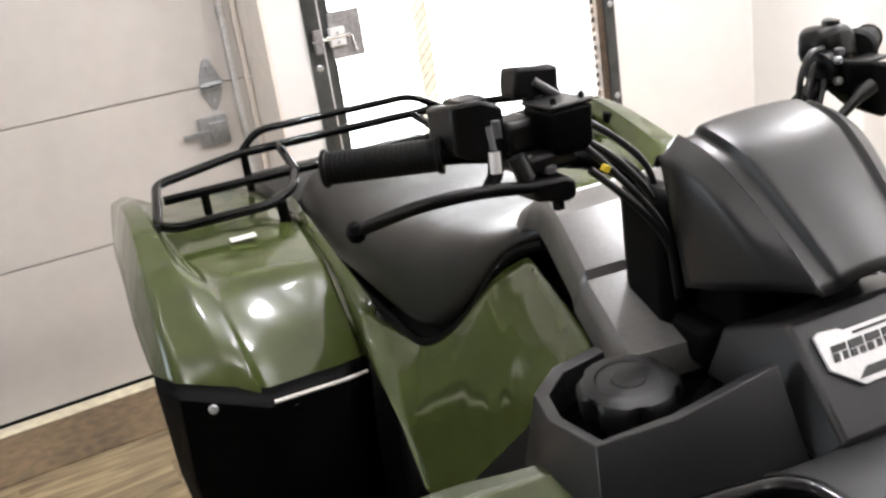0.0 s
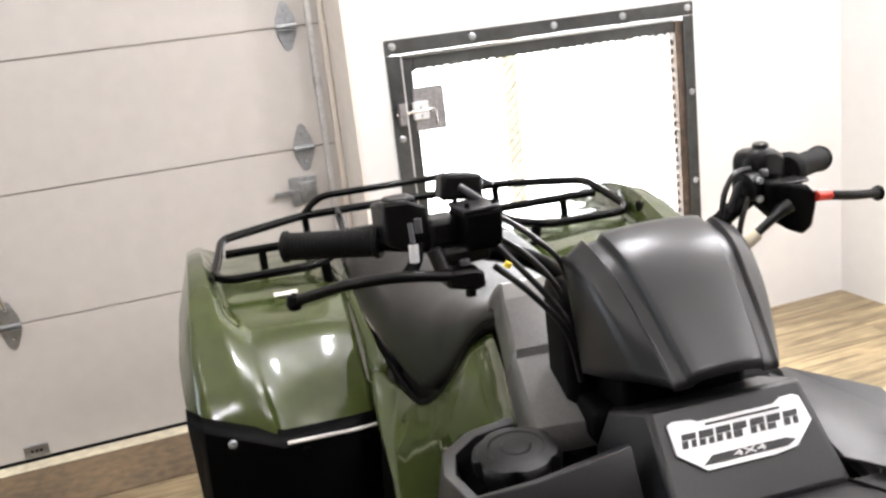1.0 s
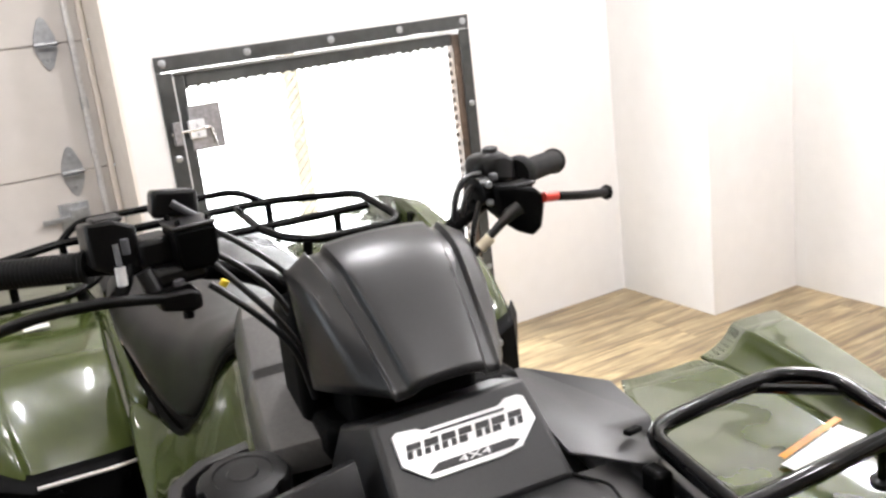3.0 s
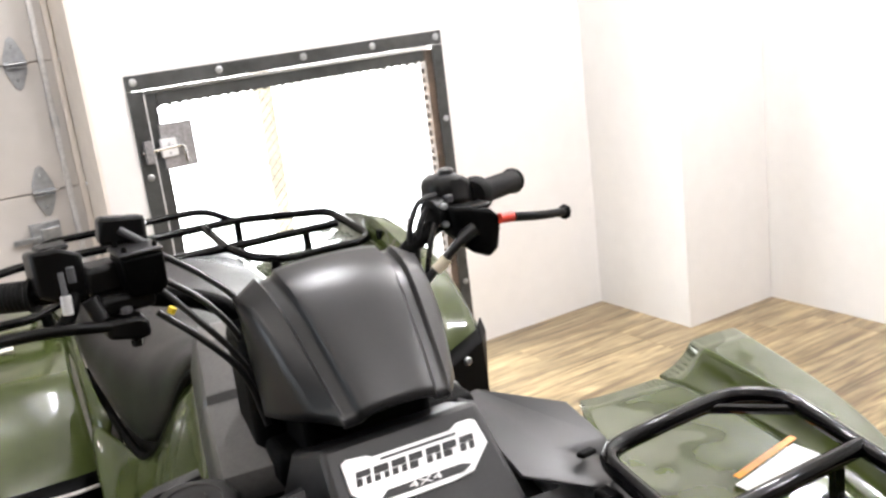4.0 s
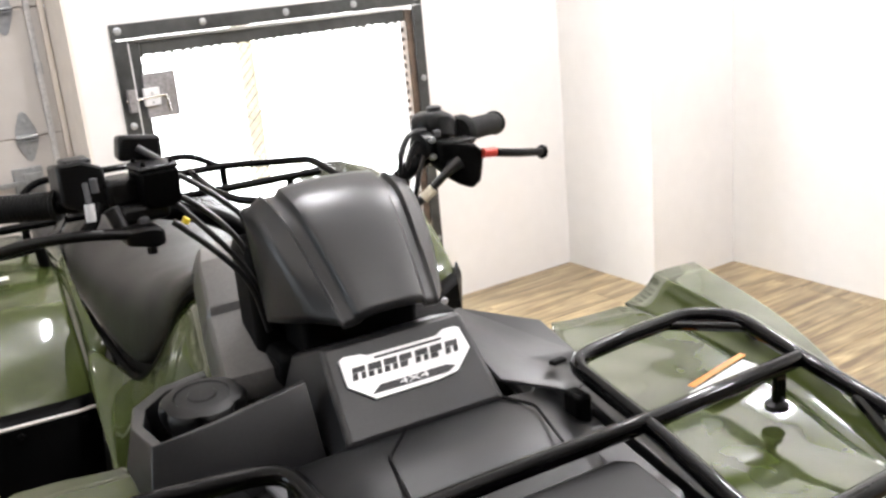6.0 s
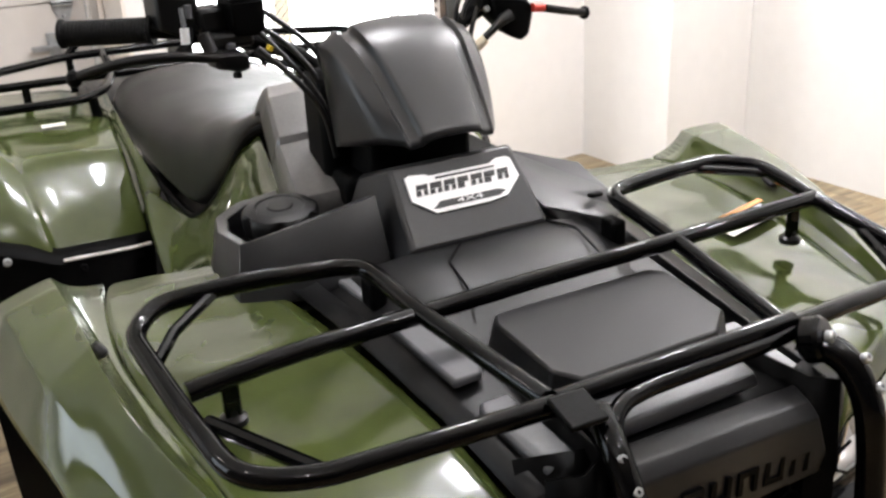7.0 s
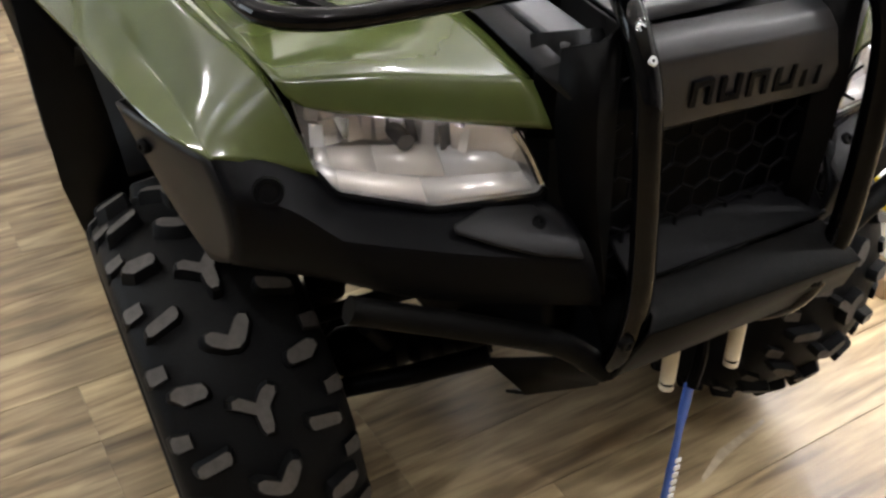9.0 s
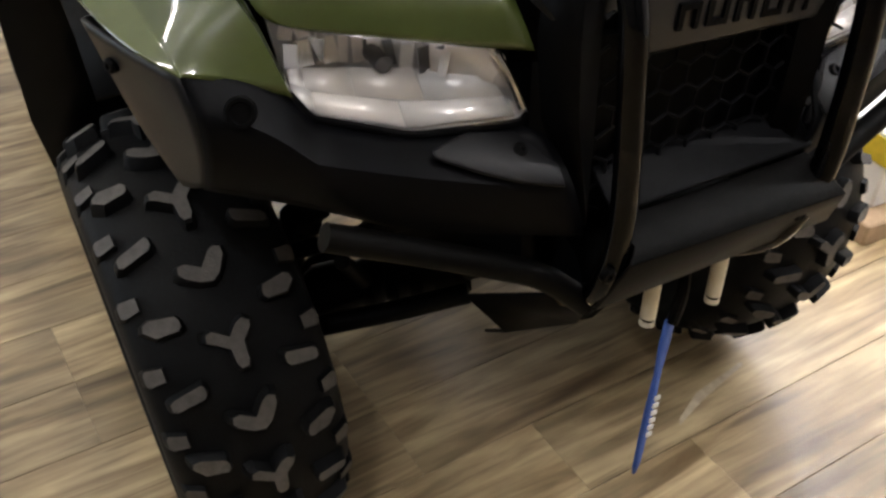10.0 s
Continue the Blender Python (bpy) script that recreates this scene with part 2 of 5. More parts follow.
def clear_lens():
    """Thin clear plastic: mostly see-through, with a steady gloss."""
    m, n, l, b = material("clear_lens")
    n.remove(b)
    see, shine, mix = n.new("ShaderNodeBsdfTransparent"), n.new("ShaderNodeBsdfGlossy"), n.new("ShaderNodeMixShader")
    shine.inputs["Roughness"].default_value = 0.06
    mix.inputs["Fac"].default_value = 0.09
    l.new(see.outputs[0], mix.inputs[1])
    l.new(shine.outputs[0], mix.inputs[2])
    l.new(mix.outputs[0], n["Material Output"].inputs["Surface"])
    return m


LENS = clear_lens()
PANE = glassy("window_glass")


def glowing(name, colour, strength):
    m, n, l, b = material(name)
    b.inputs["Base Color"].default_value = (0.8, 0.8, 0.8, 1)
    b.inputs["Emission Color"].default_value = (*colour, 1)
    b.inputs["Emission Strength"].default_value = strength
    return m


BULB = glowing("lit_bulb", (1.0, 0.86, 0.68), 60)
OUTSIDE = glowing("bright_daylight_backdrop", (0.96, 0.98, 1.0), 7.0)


# ---- builders ----
def finish(bm, smooth=True, angle=35):
    bmesh.ops.recalc_face_normals(bm, faces=bm.faces)
    me = bpy.data.meshes.new("mesh")
    bm.to_mesh(me)
    bm.free()
    if smooth:
        me.shade_smooth()
        me.set_sharp_from_angle(angle=radians(angle))
    return me


def part(name, bm, mat, parent=None, label="", bevel=0.0, sub=0, thick=0.0, angle=35):
    """One mesh object, under a thing or a part."""
    me = finish(bm, angle=angle)
    me.name = name
    me.materials.append(mat)
    ob = new(name, me)
    if parent is not None:
        ob.parent = parent
    if label:
        tagged(ob, label)
    if sub:
        s = ob.modifiers.new("smooth", "SUBSURF")
        s.levels = s.render_levels = sub
    if thick:
        t = ob.modifiers.new("thickness", "SOLIDIFY")
        t.thickness, t.offset = thick, -1
    if bevel:
        v = ob.modifiers.new("edges", "BEVEL")
        v.width, v.segments, v.limit_method, v.angle_limit = bevel, 2, "ANGLE", radians(30)
    return ob


def box(bm, x0, x1, y0, y1, z0, z1, m=None):
    p = [Vector((x, y, z)) for x in (x0, x1) for y in (y0, y1) for z in (z0, z1)]
    if m is not None:
        p = [m @ q for q in p]
    v = [bm.verts.new(q) for q in p]
    for f in ((0, 1, 3, 2), (4, 6, 7, 5), (0, 4, 5, 1), (2, 3, 7, 6), (0, 2, 6, 4), (1, 5, 7, 3)):
        bm.faces.new([v[i] for i in f])
    return v


def boxed(*a, m=None):
    bm = bmesh.new()
    box(bm, *a, m=m)
    return bm


def rounded(points, r, steps=5, closed=False):
    """A polyline whose corners are filleted with radius r."""
    pts = [Vector(p) for p in points]
    out = []
    n = len(pts)
    for i, p in enumerate(pts):
        if not closed and i in (0, n - 1):
            out.append(p)
            continue
        a, c = pts[i - 1] - p, pts[(i + 1) % n] - p
        la, lc = a.length, c.length
        k = min(r, la * 0.48, lc * 0.48)
        s, e = p + a * (k / la), p + c * (k / lc)
        for j in range(steps + 1):
            t = j / steps
            out.append(s * (1 - t) ** 2 + p * (2 * t * (1 - t)) + e * t * t)
    return out


def tube(bm, points, r, fillet=0.03, sides=10, closed=False, radii=None):
    """A round bar along a filleted polyline, with closed ends."""
    pts = rounded(points, fillet, closed=closed) if fillet else [Vector(p) for p in points]
    n = len(pts)
    rings = []
    up = Vector((0, 0, 1))
    first = (pts[1] - pts[0]).normalized()
    nrm = up.cross(first)
    if nrm.length < 1e-3:
        nrm = Vector((1, 0, 0)).cross(first)
    nrm.normalize()
    for i, p in enumerate(pts):
        if closed:
            d = (pts[(i + 1) % n] - pts[i - 1]).normalized()
        else:
            d = (pts[min(i + 1, n - 1)] - pts[max(i - 1, 0)]).normalized()
        nrm = (nrm - d * nrm.dot(d)).normalized()
        b = d.cross(nrm)
        rad = radii[i] if radii else r
        rings.append([bm.verts.new(p + nrm * (rad * math.cos(2 * math.pi * k / sides)) + b * (rad * math.sin(2 * math.pi * k / sides))) for k in range(sides)])
    for i in range(n if closed else n - 1):
        a, c = rings[i], rings[(i + 1) % n]
        for k in range(sides):
            bm.faces.new((a[k], a[(k + 1) % sides], c[(k + 1) % sides], c[k]))
    if not closed:
        bm.faces.new(rings[0][::-1])
        bm.faces.new(rings[-1])
    return bm


def bar(points, r, fillet=0.03, sides=12, closed=False):
    return tube(bmesh.new(), points, r, fillet, sides, closed)


def loft(rows, cap=True, closed=False):
    """Quads between rows of points; caps close the first and last row."""
    bm = bmesh.new()
    vs = [[bm.verts.new(p) for p in r] for r in rows]
    m = len(rows[0])
    for a, b in zip(vs, vs[1:]):
        for k in range(m if closed else m - 1):
            bm.faces.new((a[k], a[(k + 1) % m], b[(k + 1) % m], b[k]))
    if cap and closed:
        bm.faces.new(vs[0][::-1])
        bm.faces.new(vs[-1])
    return bm


def prism(outline, h, m=None, taper=1.0):
    """An upright prism over a flat outline (x, y), from z 0 to h, then moved by m."""
    bm = bmesh.new()
    c = Vector((sum(p[0] for p in outline) / len(outline), sum(p[1] for p in outline) / len(outline)))
    lo = [Vector((x, y, 0)) for x, y in outline]
    hi = [Vector((c.x + (x - c.x) * taper, c.y + (y - c.y) * taper, h)) for x, y in outline]
    if m is not None:
        lo, hi = [m @ p for p in lo], [m @ p for p in hi]
    a, b = [bm.verts.new(p) for p in lo], [bm.verts.new(p) for p in hi]
    k = len(outline)
    for i in range(k):
        bm.faces.new((a[i], a[(i + 1) % k], b[(i + 1) % k], b[i]))
    bm.faces.new(a[::-1])
    bm.faces.new(b)
    return bm


def lathe(profile, m, sides=32, closed=False):
    """A body of revolution about local z from (radius, z) pairs, moved by m."""
    bm = bmesh.new()
    rings = []
    for r, z in profile:
        rings.append([bm.verts.new(m @ Vector((r * math.cos(2 * math.pi * k / sides), r * math.sin(2 * math.pi * k / sides), z))) for k in range(sides)])
    pairs = list(zip(rings, rings[1:]))
    if closed:
        pairs.append((rings[-1], rings[0]))
    for a, b in pairs:
        for k in range(sides):
            bm.faces.new((a[k], a[(k + 1) % sides], b[(k + 1) % sides], b[k]))
    if not closed:
        bm.faces.new(rings[0][::-1])
        bm.faces.new(rings[-1])
    return bm


def side(rows, s):
    return [[(s * x, y, z) for x, y, z in r] for r in rows]


def screw(parent, place, way, r=0.008, mat=None, name="screw"):
    m = Matrix.Translation(place) @ Vector(way).to_track_quat("Z", "Y").to_matrix().to_4x4()
    return part(name, lathe([(r * 0.5, -0.004), (r, -0.003), (r, 0.002), (r * 0.7, 0.004), (r * 0.35, 0.004), (r * 0.3, 0.002)], m, 12), mat or ZINC, parent)


def sheet(rows, cols=(), ends=(), value=0.8):
    """A lofted control cage; creases keep the lines of the named rows (cols) and of the named points along them (ends) crisp."""
    bm = loft(rows, cap=False)
    bm.verts.ensure_lookup_table()
    bm.verts.index_update()
    n = len(rows[0])
    layer = bm.edges.layers.float.new("crease_edge")
    for e in bm.edges:
        a, b = sorted((e.verts[0].index, e.verts[1].index))
        if (a // n == b // n and a // n in cols) or (a % n == b % n and a % n in ends):
            e[layer] = value
    return bm


# ---- the room ----
def structure(name, bm, mat, label, category, bevel=0.0):
    ob = part(name, bm, mat, None, bevel=bevel)
    ob.matrix_world = ROOM
    return tagged(ob, label, category, kind="structure")


U0, U1, V0, VA, PIER_U, PIER_V = -3.4, 2.789, -7.0, 2.634, 2.309, 2.098
G0, G1, GT, GB = 0.448, 1.61, 1.258, 0.05       # the gate's opening
D0, D1, DT = -2.85, 0.31, 2.33                  # the garage door's opening
floor = structure("floor", boxed(U0 - 0.2, U1 + 0.2, V0 - 0.2, VA + 0.4, -0.12, -0.011), GAP, "oak-look plank floor with a satin finish", "floor")

bm = bmesh.new()
box(bm, U0 - 0.2, D0, VA, VA + 0.27, -0.1, CEIL)
box(bm, D0, D1, VA, VA + 0.27, DT, CEIL)
box(bm, D1, G0, VA, VA + 0.27, -0.1, CEIL)
box(bm, G0, G1, VA, VA + 0.27, GT, CEIL)
box(bm, G0, G1, VA, VA + 0.27, -0.1, GB)
box(bm, G1, PIER_U, VA, VA + 0.27, -0.1, CEIL)
structure("wall_north", bm, WALL, "white painted wall with a garage door and a barred opening", "wall")
structure("wall_pier", boxed(PIER_U, U1, PIER_V, VA + 0.27, -0.1, CEIL), WALL, "white painted pier jutting into the room", "wall", bevel=0.004)
structure("wall_east", boxed(U1, U1 + 0.15, V0, VA + 0.27, -0.1, CEIL), WALL, "plain white painted side wall", "wall")
structure("wall_south", boxed(U0, U1, V0 - 0.15, V0, -0.1, CEIL), DIMWALL, "plain unseen wall, darkened to dim reflections", "wall")
bm = bmesh.new()
W0, W1, WZ0, WZ1 = 0.85, 2.50, 0.80, 2.45
box(bm, U0 - 0.15, U0, V0, W0, -0.1, CEIL)
box(bm, U0 - 0.15, U0, W1, VA, -0.1, CEIL)
box(bm, U0 - 0.15, U0, W0, W1, -0.1, WZ0)
box(bm, U0 - 0.15, U0, W0, W1, WZ1, CEIL)
structure("wall_west", bm, DIMWALL, "unseen wall with a wide window, darkened to dim reflections", "wall")
structure("ceiling", boxed(U0, U1, V0, VA + 0.27, CEIL, CEIL + 0.1), CEILING, "plain white ceiling with hanging bulbs", "ceiling")

window = structure("window_1", boxed(U0 - 0.1, U0 - 0.04, W0, W1, WZ0, WZ0 + 0.05), WALL, "wide white-framed window with clear panes", "window")
for a in (W0, (W0 + W1) / 2 - 0.025, W1 - 0.05):
    part("window_frame", boxed(U0 - 0.1, U0 - 0.04, a, a + 0.05, WZ0 + 0.05, WZ1 - 0.05), WALL, window, bevel=0.004)
part("window_frame", boxed(U0 - 0.1, U0 - 0.04, W0, W1, WZ1 - 0.05, WZ1), WALL, window, bevel=0.004)
for a, b in ((W0 + 0.05, (W0 + W1) / 2 - 0.025), ((W0 + W1) / 2 + 0.025, W1 - 0.05)):
    p = part("pane", boxed(U0 - 0.075, U0 - 0.069, a, b, WZ0 + 0.05, WZ1 - 0.05), PANE, window)
    p.visible_shadow = False

# a glowing sheet stands in for the bright outdoors
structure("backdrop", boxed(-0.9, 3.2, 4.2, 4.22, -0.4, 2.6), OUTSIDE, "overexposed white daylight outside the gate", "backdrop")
structure("ground", boxed(-30, 30, VA + 0.28, 40, -0.2, -0.02), coloured("pale_concrete", (0.45, 0.44, 0.42), 0.8, grain=8, vary=0.1), "pale concrete ground outside", "ground")
# bare bulbs hanging from the ceiling
for cu, cv, watts in CANS:
    lamp = tagged(part("pendant_lamp", lathe([(0.002, 0.0), (0.05, 0.0), (0.05, -0.018), (0.008, -0.024), (0.004, -0.03), (0.004, -0.17), (0.020, -0.175), (0.022, -0.215), (0.004, -0.217)], Matrix.Identity(4), 20), WALL),
                  "white pendant lamp with a bare warm bulb", "pendant lamp", "ceiling lamps")
    lamp.matrix_world = ROOM @ pose(cu, cv, CEIL)
    bulb = part("bulb", lathe([(0.012, -0.215), (0.018, -0.225), (0.028, -0.25), (0.030, -0.27), (0.022, -0.29), (0.002, -0.30)], Matrix.Identity(4), 20), BULB, lamp)
    bulb.visible_shadow = False


# the sectional garage door
def hinge(parent, u, z, v=2.868):
    m = pose(u, v, z)
    leaf = [(0, 0.088), (0.012, 0.08), (0.034, 0.024), (0.034, -0.024), (0.012, -0.075), (0, -0.083), (-0.012, -0.075), (-0.034, -0.024), (-0.034, 0.024), (-0.012, 0.08)]
    hg = part("hinge", prism(leaf, 0.0035, m @ pose(0, 0, 0, 90, 0, 0)), ZINC, parent, "galvanised steel hinge", bevel=0.001)
    part("knuckle", bar([m @ Vector((-0.036, -0.009, 0.002)), m @ Vector((0.036, -0.009, 0.002))], 0.0075, 0), ZINC, hg)
    part("flange", boxed(-0.032, 0.032, -0.024, -0.003, -0.012, -0.008, m=m), ZINC, hg)
    for dz in (0.055, -0.05):
        screw(hg, m @ Vector((0, -0.004, dz)), (0, -1, 0), 0.006, ZINC, "bolt")
    return hg


garage_door = tagged(new("garage_door"), "white sectional garage door, closed, with galvanised hinges", "garage door")
garage_door.matrix_world = ROOM
LEVELS = [0.015, 0.498, 0.929, 1.350, 1.78, 2.20]
for a, b in zip(LEVELS, LEVELS[1:] + [2.40]):
    sec = part("section", boxed(D0 + 0.02, 0.305, 2.872, 2.915, a + 0.0025, b - 0.0025), DOORPAINT, garage_door, bevel=0.002)
    part("seam", boxed(D0 + 0.03, 0.3, 2.880, 2.91, b - 0.0022, b + 0.0022), SEAM, garage_door)
for z in LEVELS[1:]:
    for u in (-1.95, -0.905, 0.160):
        hinge(garage_door, u, z)
part("bottom_seal", boxed(D0 + 0.02, 0.305, 2.868, 2.92, 0.0, 0.016), PITCH, garage_door, "black rubber bottom seal")
fb = part("foot_bracket", boxed(-0.955, -0.875, 2.864, 2.871, 0.02, 0.065), ZINC, garage_door, bevel=0.001)
for du in (-0.93, -0.915, -0.9):
    screw(fb, (du, 2.863, 0.045), (0, -1, 0), 0.004, PITCH, "slot")
# lift handle
lh = part("lift_handle", bar([(-0.925, 2.86, 0.70), (-0.922, 2.815, 0.69), (-0.915, 2.812, 0.62), (-0.905, 2.83, 0.56), (-0.905, 2.862, 0.555)], 0.007, 0.02), CHROME, garage_door, "polished lift handle")
part("knob", lathe([(0.004, 0), (0.02, 0.006), (0.024, 0.016), (0.018, 0.028), (0.004, 0.032)], Matrix.Translation((-0.925, 2.868, 0.715)) @ pose(0, 0, 0, 90, 0, 0), 16), CHROME, lh)
# slide lock beside the track
lk = part("slide_lock", boxed(0.09, 0.185, 2.850, 2.870, 0.735, 0.83), ZINC, garage_door, "galvanised slide lock", bevel=0.002)
part("bolt", boxed(0.03, 0.15, 2.843, 2.851, 0.772, 0.79), ZINC, lk, bevel=0.001)
part("latch_plate", boxed(0.12, 0.18, 2.838, 2.85, 0.752, 0.812), ZINC, lk, bevel=0.002)

track = tagged(part("door_track", loft([[(0.232, 2.866, z), (0.232, 2.848, z), (0.235, 2.844, z), (0.244, 2.844, z), (0.248, 2.848, z), (0.248, 2.856, z),
                                         (0.246, 2.856, z), (0.245, 2.849, z), (0.243, 2.847, z), (0.236, 2.847, z), (0.2345, 2.849, z), (0.2345, 2.866, z)] for z in (0.02, 2.3)], closed=True), TRACKSTEEL),
               "galvanised steel track beside the garage door", "door track")
track.matrix_world = ROOM
for z in (0.35, 1.15, 1.95):
    br = part("track_bracket", boxed(0.230, 0.252, 2.850, 2.870, z - 0.02, z + 0.02), ZINC, track, bevel=0.001)
jt = part("jamb_trim", boxed(0.276, 0.296, 2.858, 2.870, 0.0, 2.31), JAMB, None, bevel=0.002)
jt.matrix_world = ROOM
tagged(jt, "pale weatherstrip trim along the door jamb", "trim", kind="structure")

for a, b in ((VA + 0.001, 2.7585), (2.7595, 2.866)):
    structure("door_jamb", boxed(D1 - 0.012, D1 + 0.004, a, b, 0.012, DT - 0.002), JAMB, "beige painted board lining the garage door's reveal", "door jamb", bevel=0.002)
sill = structure("door_sill", boxed(D0, D1 - 0.002, 2.475, 2.80, -0.004, 0.006), SILL, "worn brown wooden sill below the garage door", "trim", bevel=0.002)

structure("door_sill_edge", boxed(D0, D1 - 0.002, 2.801, 2.866, -0.004, 0.009), STRUT, "pale timber strip along the garage door", "trim", bevel=0.003)

# the barred gate in the wall
gate = tagged(new("security_gate"), "dark steel gate with expanded mesh, bolted over the opening", "gate")
gate.matrix_world = ROOM
A0, A1, AT, AB = 0.431, 1.627, 1.272, 0.03
FV = VA - 0.008
for nm, a in (("frame_rail", (A0, A1, FV, VA - 0.001, AT - 0.05, AT)), ("frame_rail", (A0, A1, FV, VA - 0.001, AB, AB + 0.05)),
              ("frame_stile", (A0, A0 + 0.05, FV, VA - 0.001, AB + 0.052, AT - 0.052)), ("frame_stile", (A1 - 0.045, A1, FV, VA - 0.001, AB + 0.052, AT - 0.052))):
    part(nm, boxed(*a), DARKSTEEL, gate, bevel=0.0015)
for u in (0.455, 0.745, 1.055, 1.33, 1.602):
    screw(gate, (u, FV - 0.001, AT - 0.022), (0, -1, 0), 0.013, ZINC, "bolt")
for z in (0.94, 0.60, 0.28):
    screw(gate, (A1 - 0.02, FV - 0.001, z), (0, -1, 0), 0.012, ZINC, "bolt")
    screw(gate, (A0 + 0.024, FV - 0.001, z), (0, -1, 0), 0.012, ZINC, "bolt")
part("light_strip", boxed(A0 + 0.053, A1 - 0.05, VA - 0.006, VA - 0.001, AT - 0.063, AT - 0.052), CHROME, gate)
part("leaf_rail", boxed(0.527, 1.553, VA + 0.012, VA + 0.05, 1.165, 1.214), DARKSTEEL, gate, bevel=0.002)
part("leaf_rail", boxed(0.495, 1.565, VA + 0.012, VA + 0.05, 0.09, 0.13), DARKSTEEL, gate, bevel=0.002)
part("leaf_stile", boxed(0.476, 0.525, VA + 0.012, VA + 0.05, 0.09, 1.214), DARKSTEEL, gate, bevel=0.002)
part("leaf_stile", boxed(1.555, 1.59, VA + 0.004, VA + 0.05, 0.09, 1.205), OLDWOOD, gate, "weathered brown wooden stile", bevel=0.002)
bm = bmesh.new()
PU, PZ = 0.034, 0.017
us = int((1.56 - 0.52) / PU)
zs = int((1.17 - 0.12) / PZ)
for j in range(zs):
    z = 0.12 + j * PZ
    for i in range(us * 2):
        ua, ub = 0.52 + i * PU / 2, 0.52 + (i + 1) * PU / 2
        up = (i + j) % 2
        za, zb = (z, z + PZ) if up else (z + PZ, z)
        q = [bm.verts.new(p) for p in ((ua, VA + 0.03, za - 0.0011), (ub, VA + 0.03, zb - 0.0011), (ub, VA + 0.0325, zb + 0.0011), (ua, VA + 0.0325, za + 0.0011))]
        bm.faces.new(q)
for i in range(us):
    ua = 0.52 + i * PU
    bm.faces.new([bm.verts.new(p) for p in ((ua, VA + 0.029, 1.168), (ua + PU, VA + 0.029, 1.168), (ua + PU * (0.35 + 0.3 * ((i * 7) % 5) / 4), VA + 0.029, 1.156))])
for i in range(int(1.04 / PU)):
    za = 0.125 + i * PU
    bm.faces.new([bm.verts.new(p) for p in ((0.522, VA + 0.029, za), (0.522, VA + 0.029, za + PU), (0.533, VA + 0.029, za + PU * 0.5))])
    bm.faces.new([bm.verts.new(p) for p in ((1.558, VA + 0.029, za), (1.558, VA + 0.029, za + PU), (1.545, VA + 0.029, za + PU * 0.5))])
tagged(part("mesh_infill", bm, MESHSTEEL, gate, "expanded steel mesh"), kind="stuff")
lp = part("latch_plate", boxed(0.512, 0.622, VA - 0.004, VA + 0.002, 0.955, 1.105), PLATESTEEL, gate, "dark perforated latch plate", bevel=0.001)
part("edge_strip", boxed(A0 + 0.0505, A0 + 0.0545, VA - 0.006, VA - 0.001, 0.09, AT - 0.064), SILVER, gate)
lt = part("latch", boxed(0.503, 0.557, VA - 0.022, VA - 0.005, 0.998, 1.058), SILVER, gate, "worn steel slide latch", bevel=0.003)
part("latch_bolt", bar([(0.44, VA - 0.02, 1.024), (0.575, VA - 0.02, 1.03), (0.583, VA - 0.02, 0.975)], 0.006, 0.012), CHROME, lt)
part("keeper", boxed(0.448, 0.475, VA - 0.03, VA - 0.009, 0.985, 1.06), PLATESTEEL, gate, "worn steel latch keeper", bevel=0.003)
for dz in (1.01, 1.04):
    screw(lt, (0.53, VA - 0.023, dz), (0, -1, 0), 0.004, ZINC, "rivet")
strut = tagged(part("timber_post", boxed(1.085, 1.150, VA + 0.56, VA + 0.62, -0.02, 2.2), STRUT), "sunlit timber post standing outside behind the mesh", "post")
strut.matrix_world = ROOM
post2 = tagged(part("pale_post", boxed(1.655, 1.695, VA + 0.56, VA + 0.60, -0.02, 2.2), WALL), "pale painted post standing outside behind the mesh", "post")
post2.matrix_world = ROOM


# ---- the quad bike ----
quad = tagged(new("quad_bike"), "olive green quad bike with black racks, parked on the plank floor", "quad bike")
STEER = Matrix.Translation((0, 0.52, 0)) @ pose(0, 0, 0, 0, 0, 5.7) @ Matrix.Translation((0, -0.52, 0))


def steered(bm):
    bm.transform(STEER)
    return bm


AXLE_F, AXLE_R, RAD = 0.156, 1.424, 0.275


# wheels: tyre with raised lugs, rim, hub
def crown(f):
    """The tyre's outer radius at a part of its half width."""
    return 0.281 - 0.030 * abs(f) ** 2.6


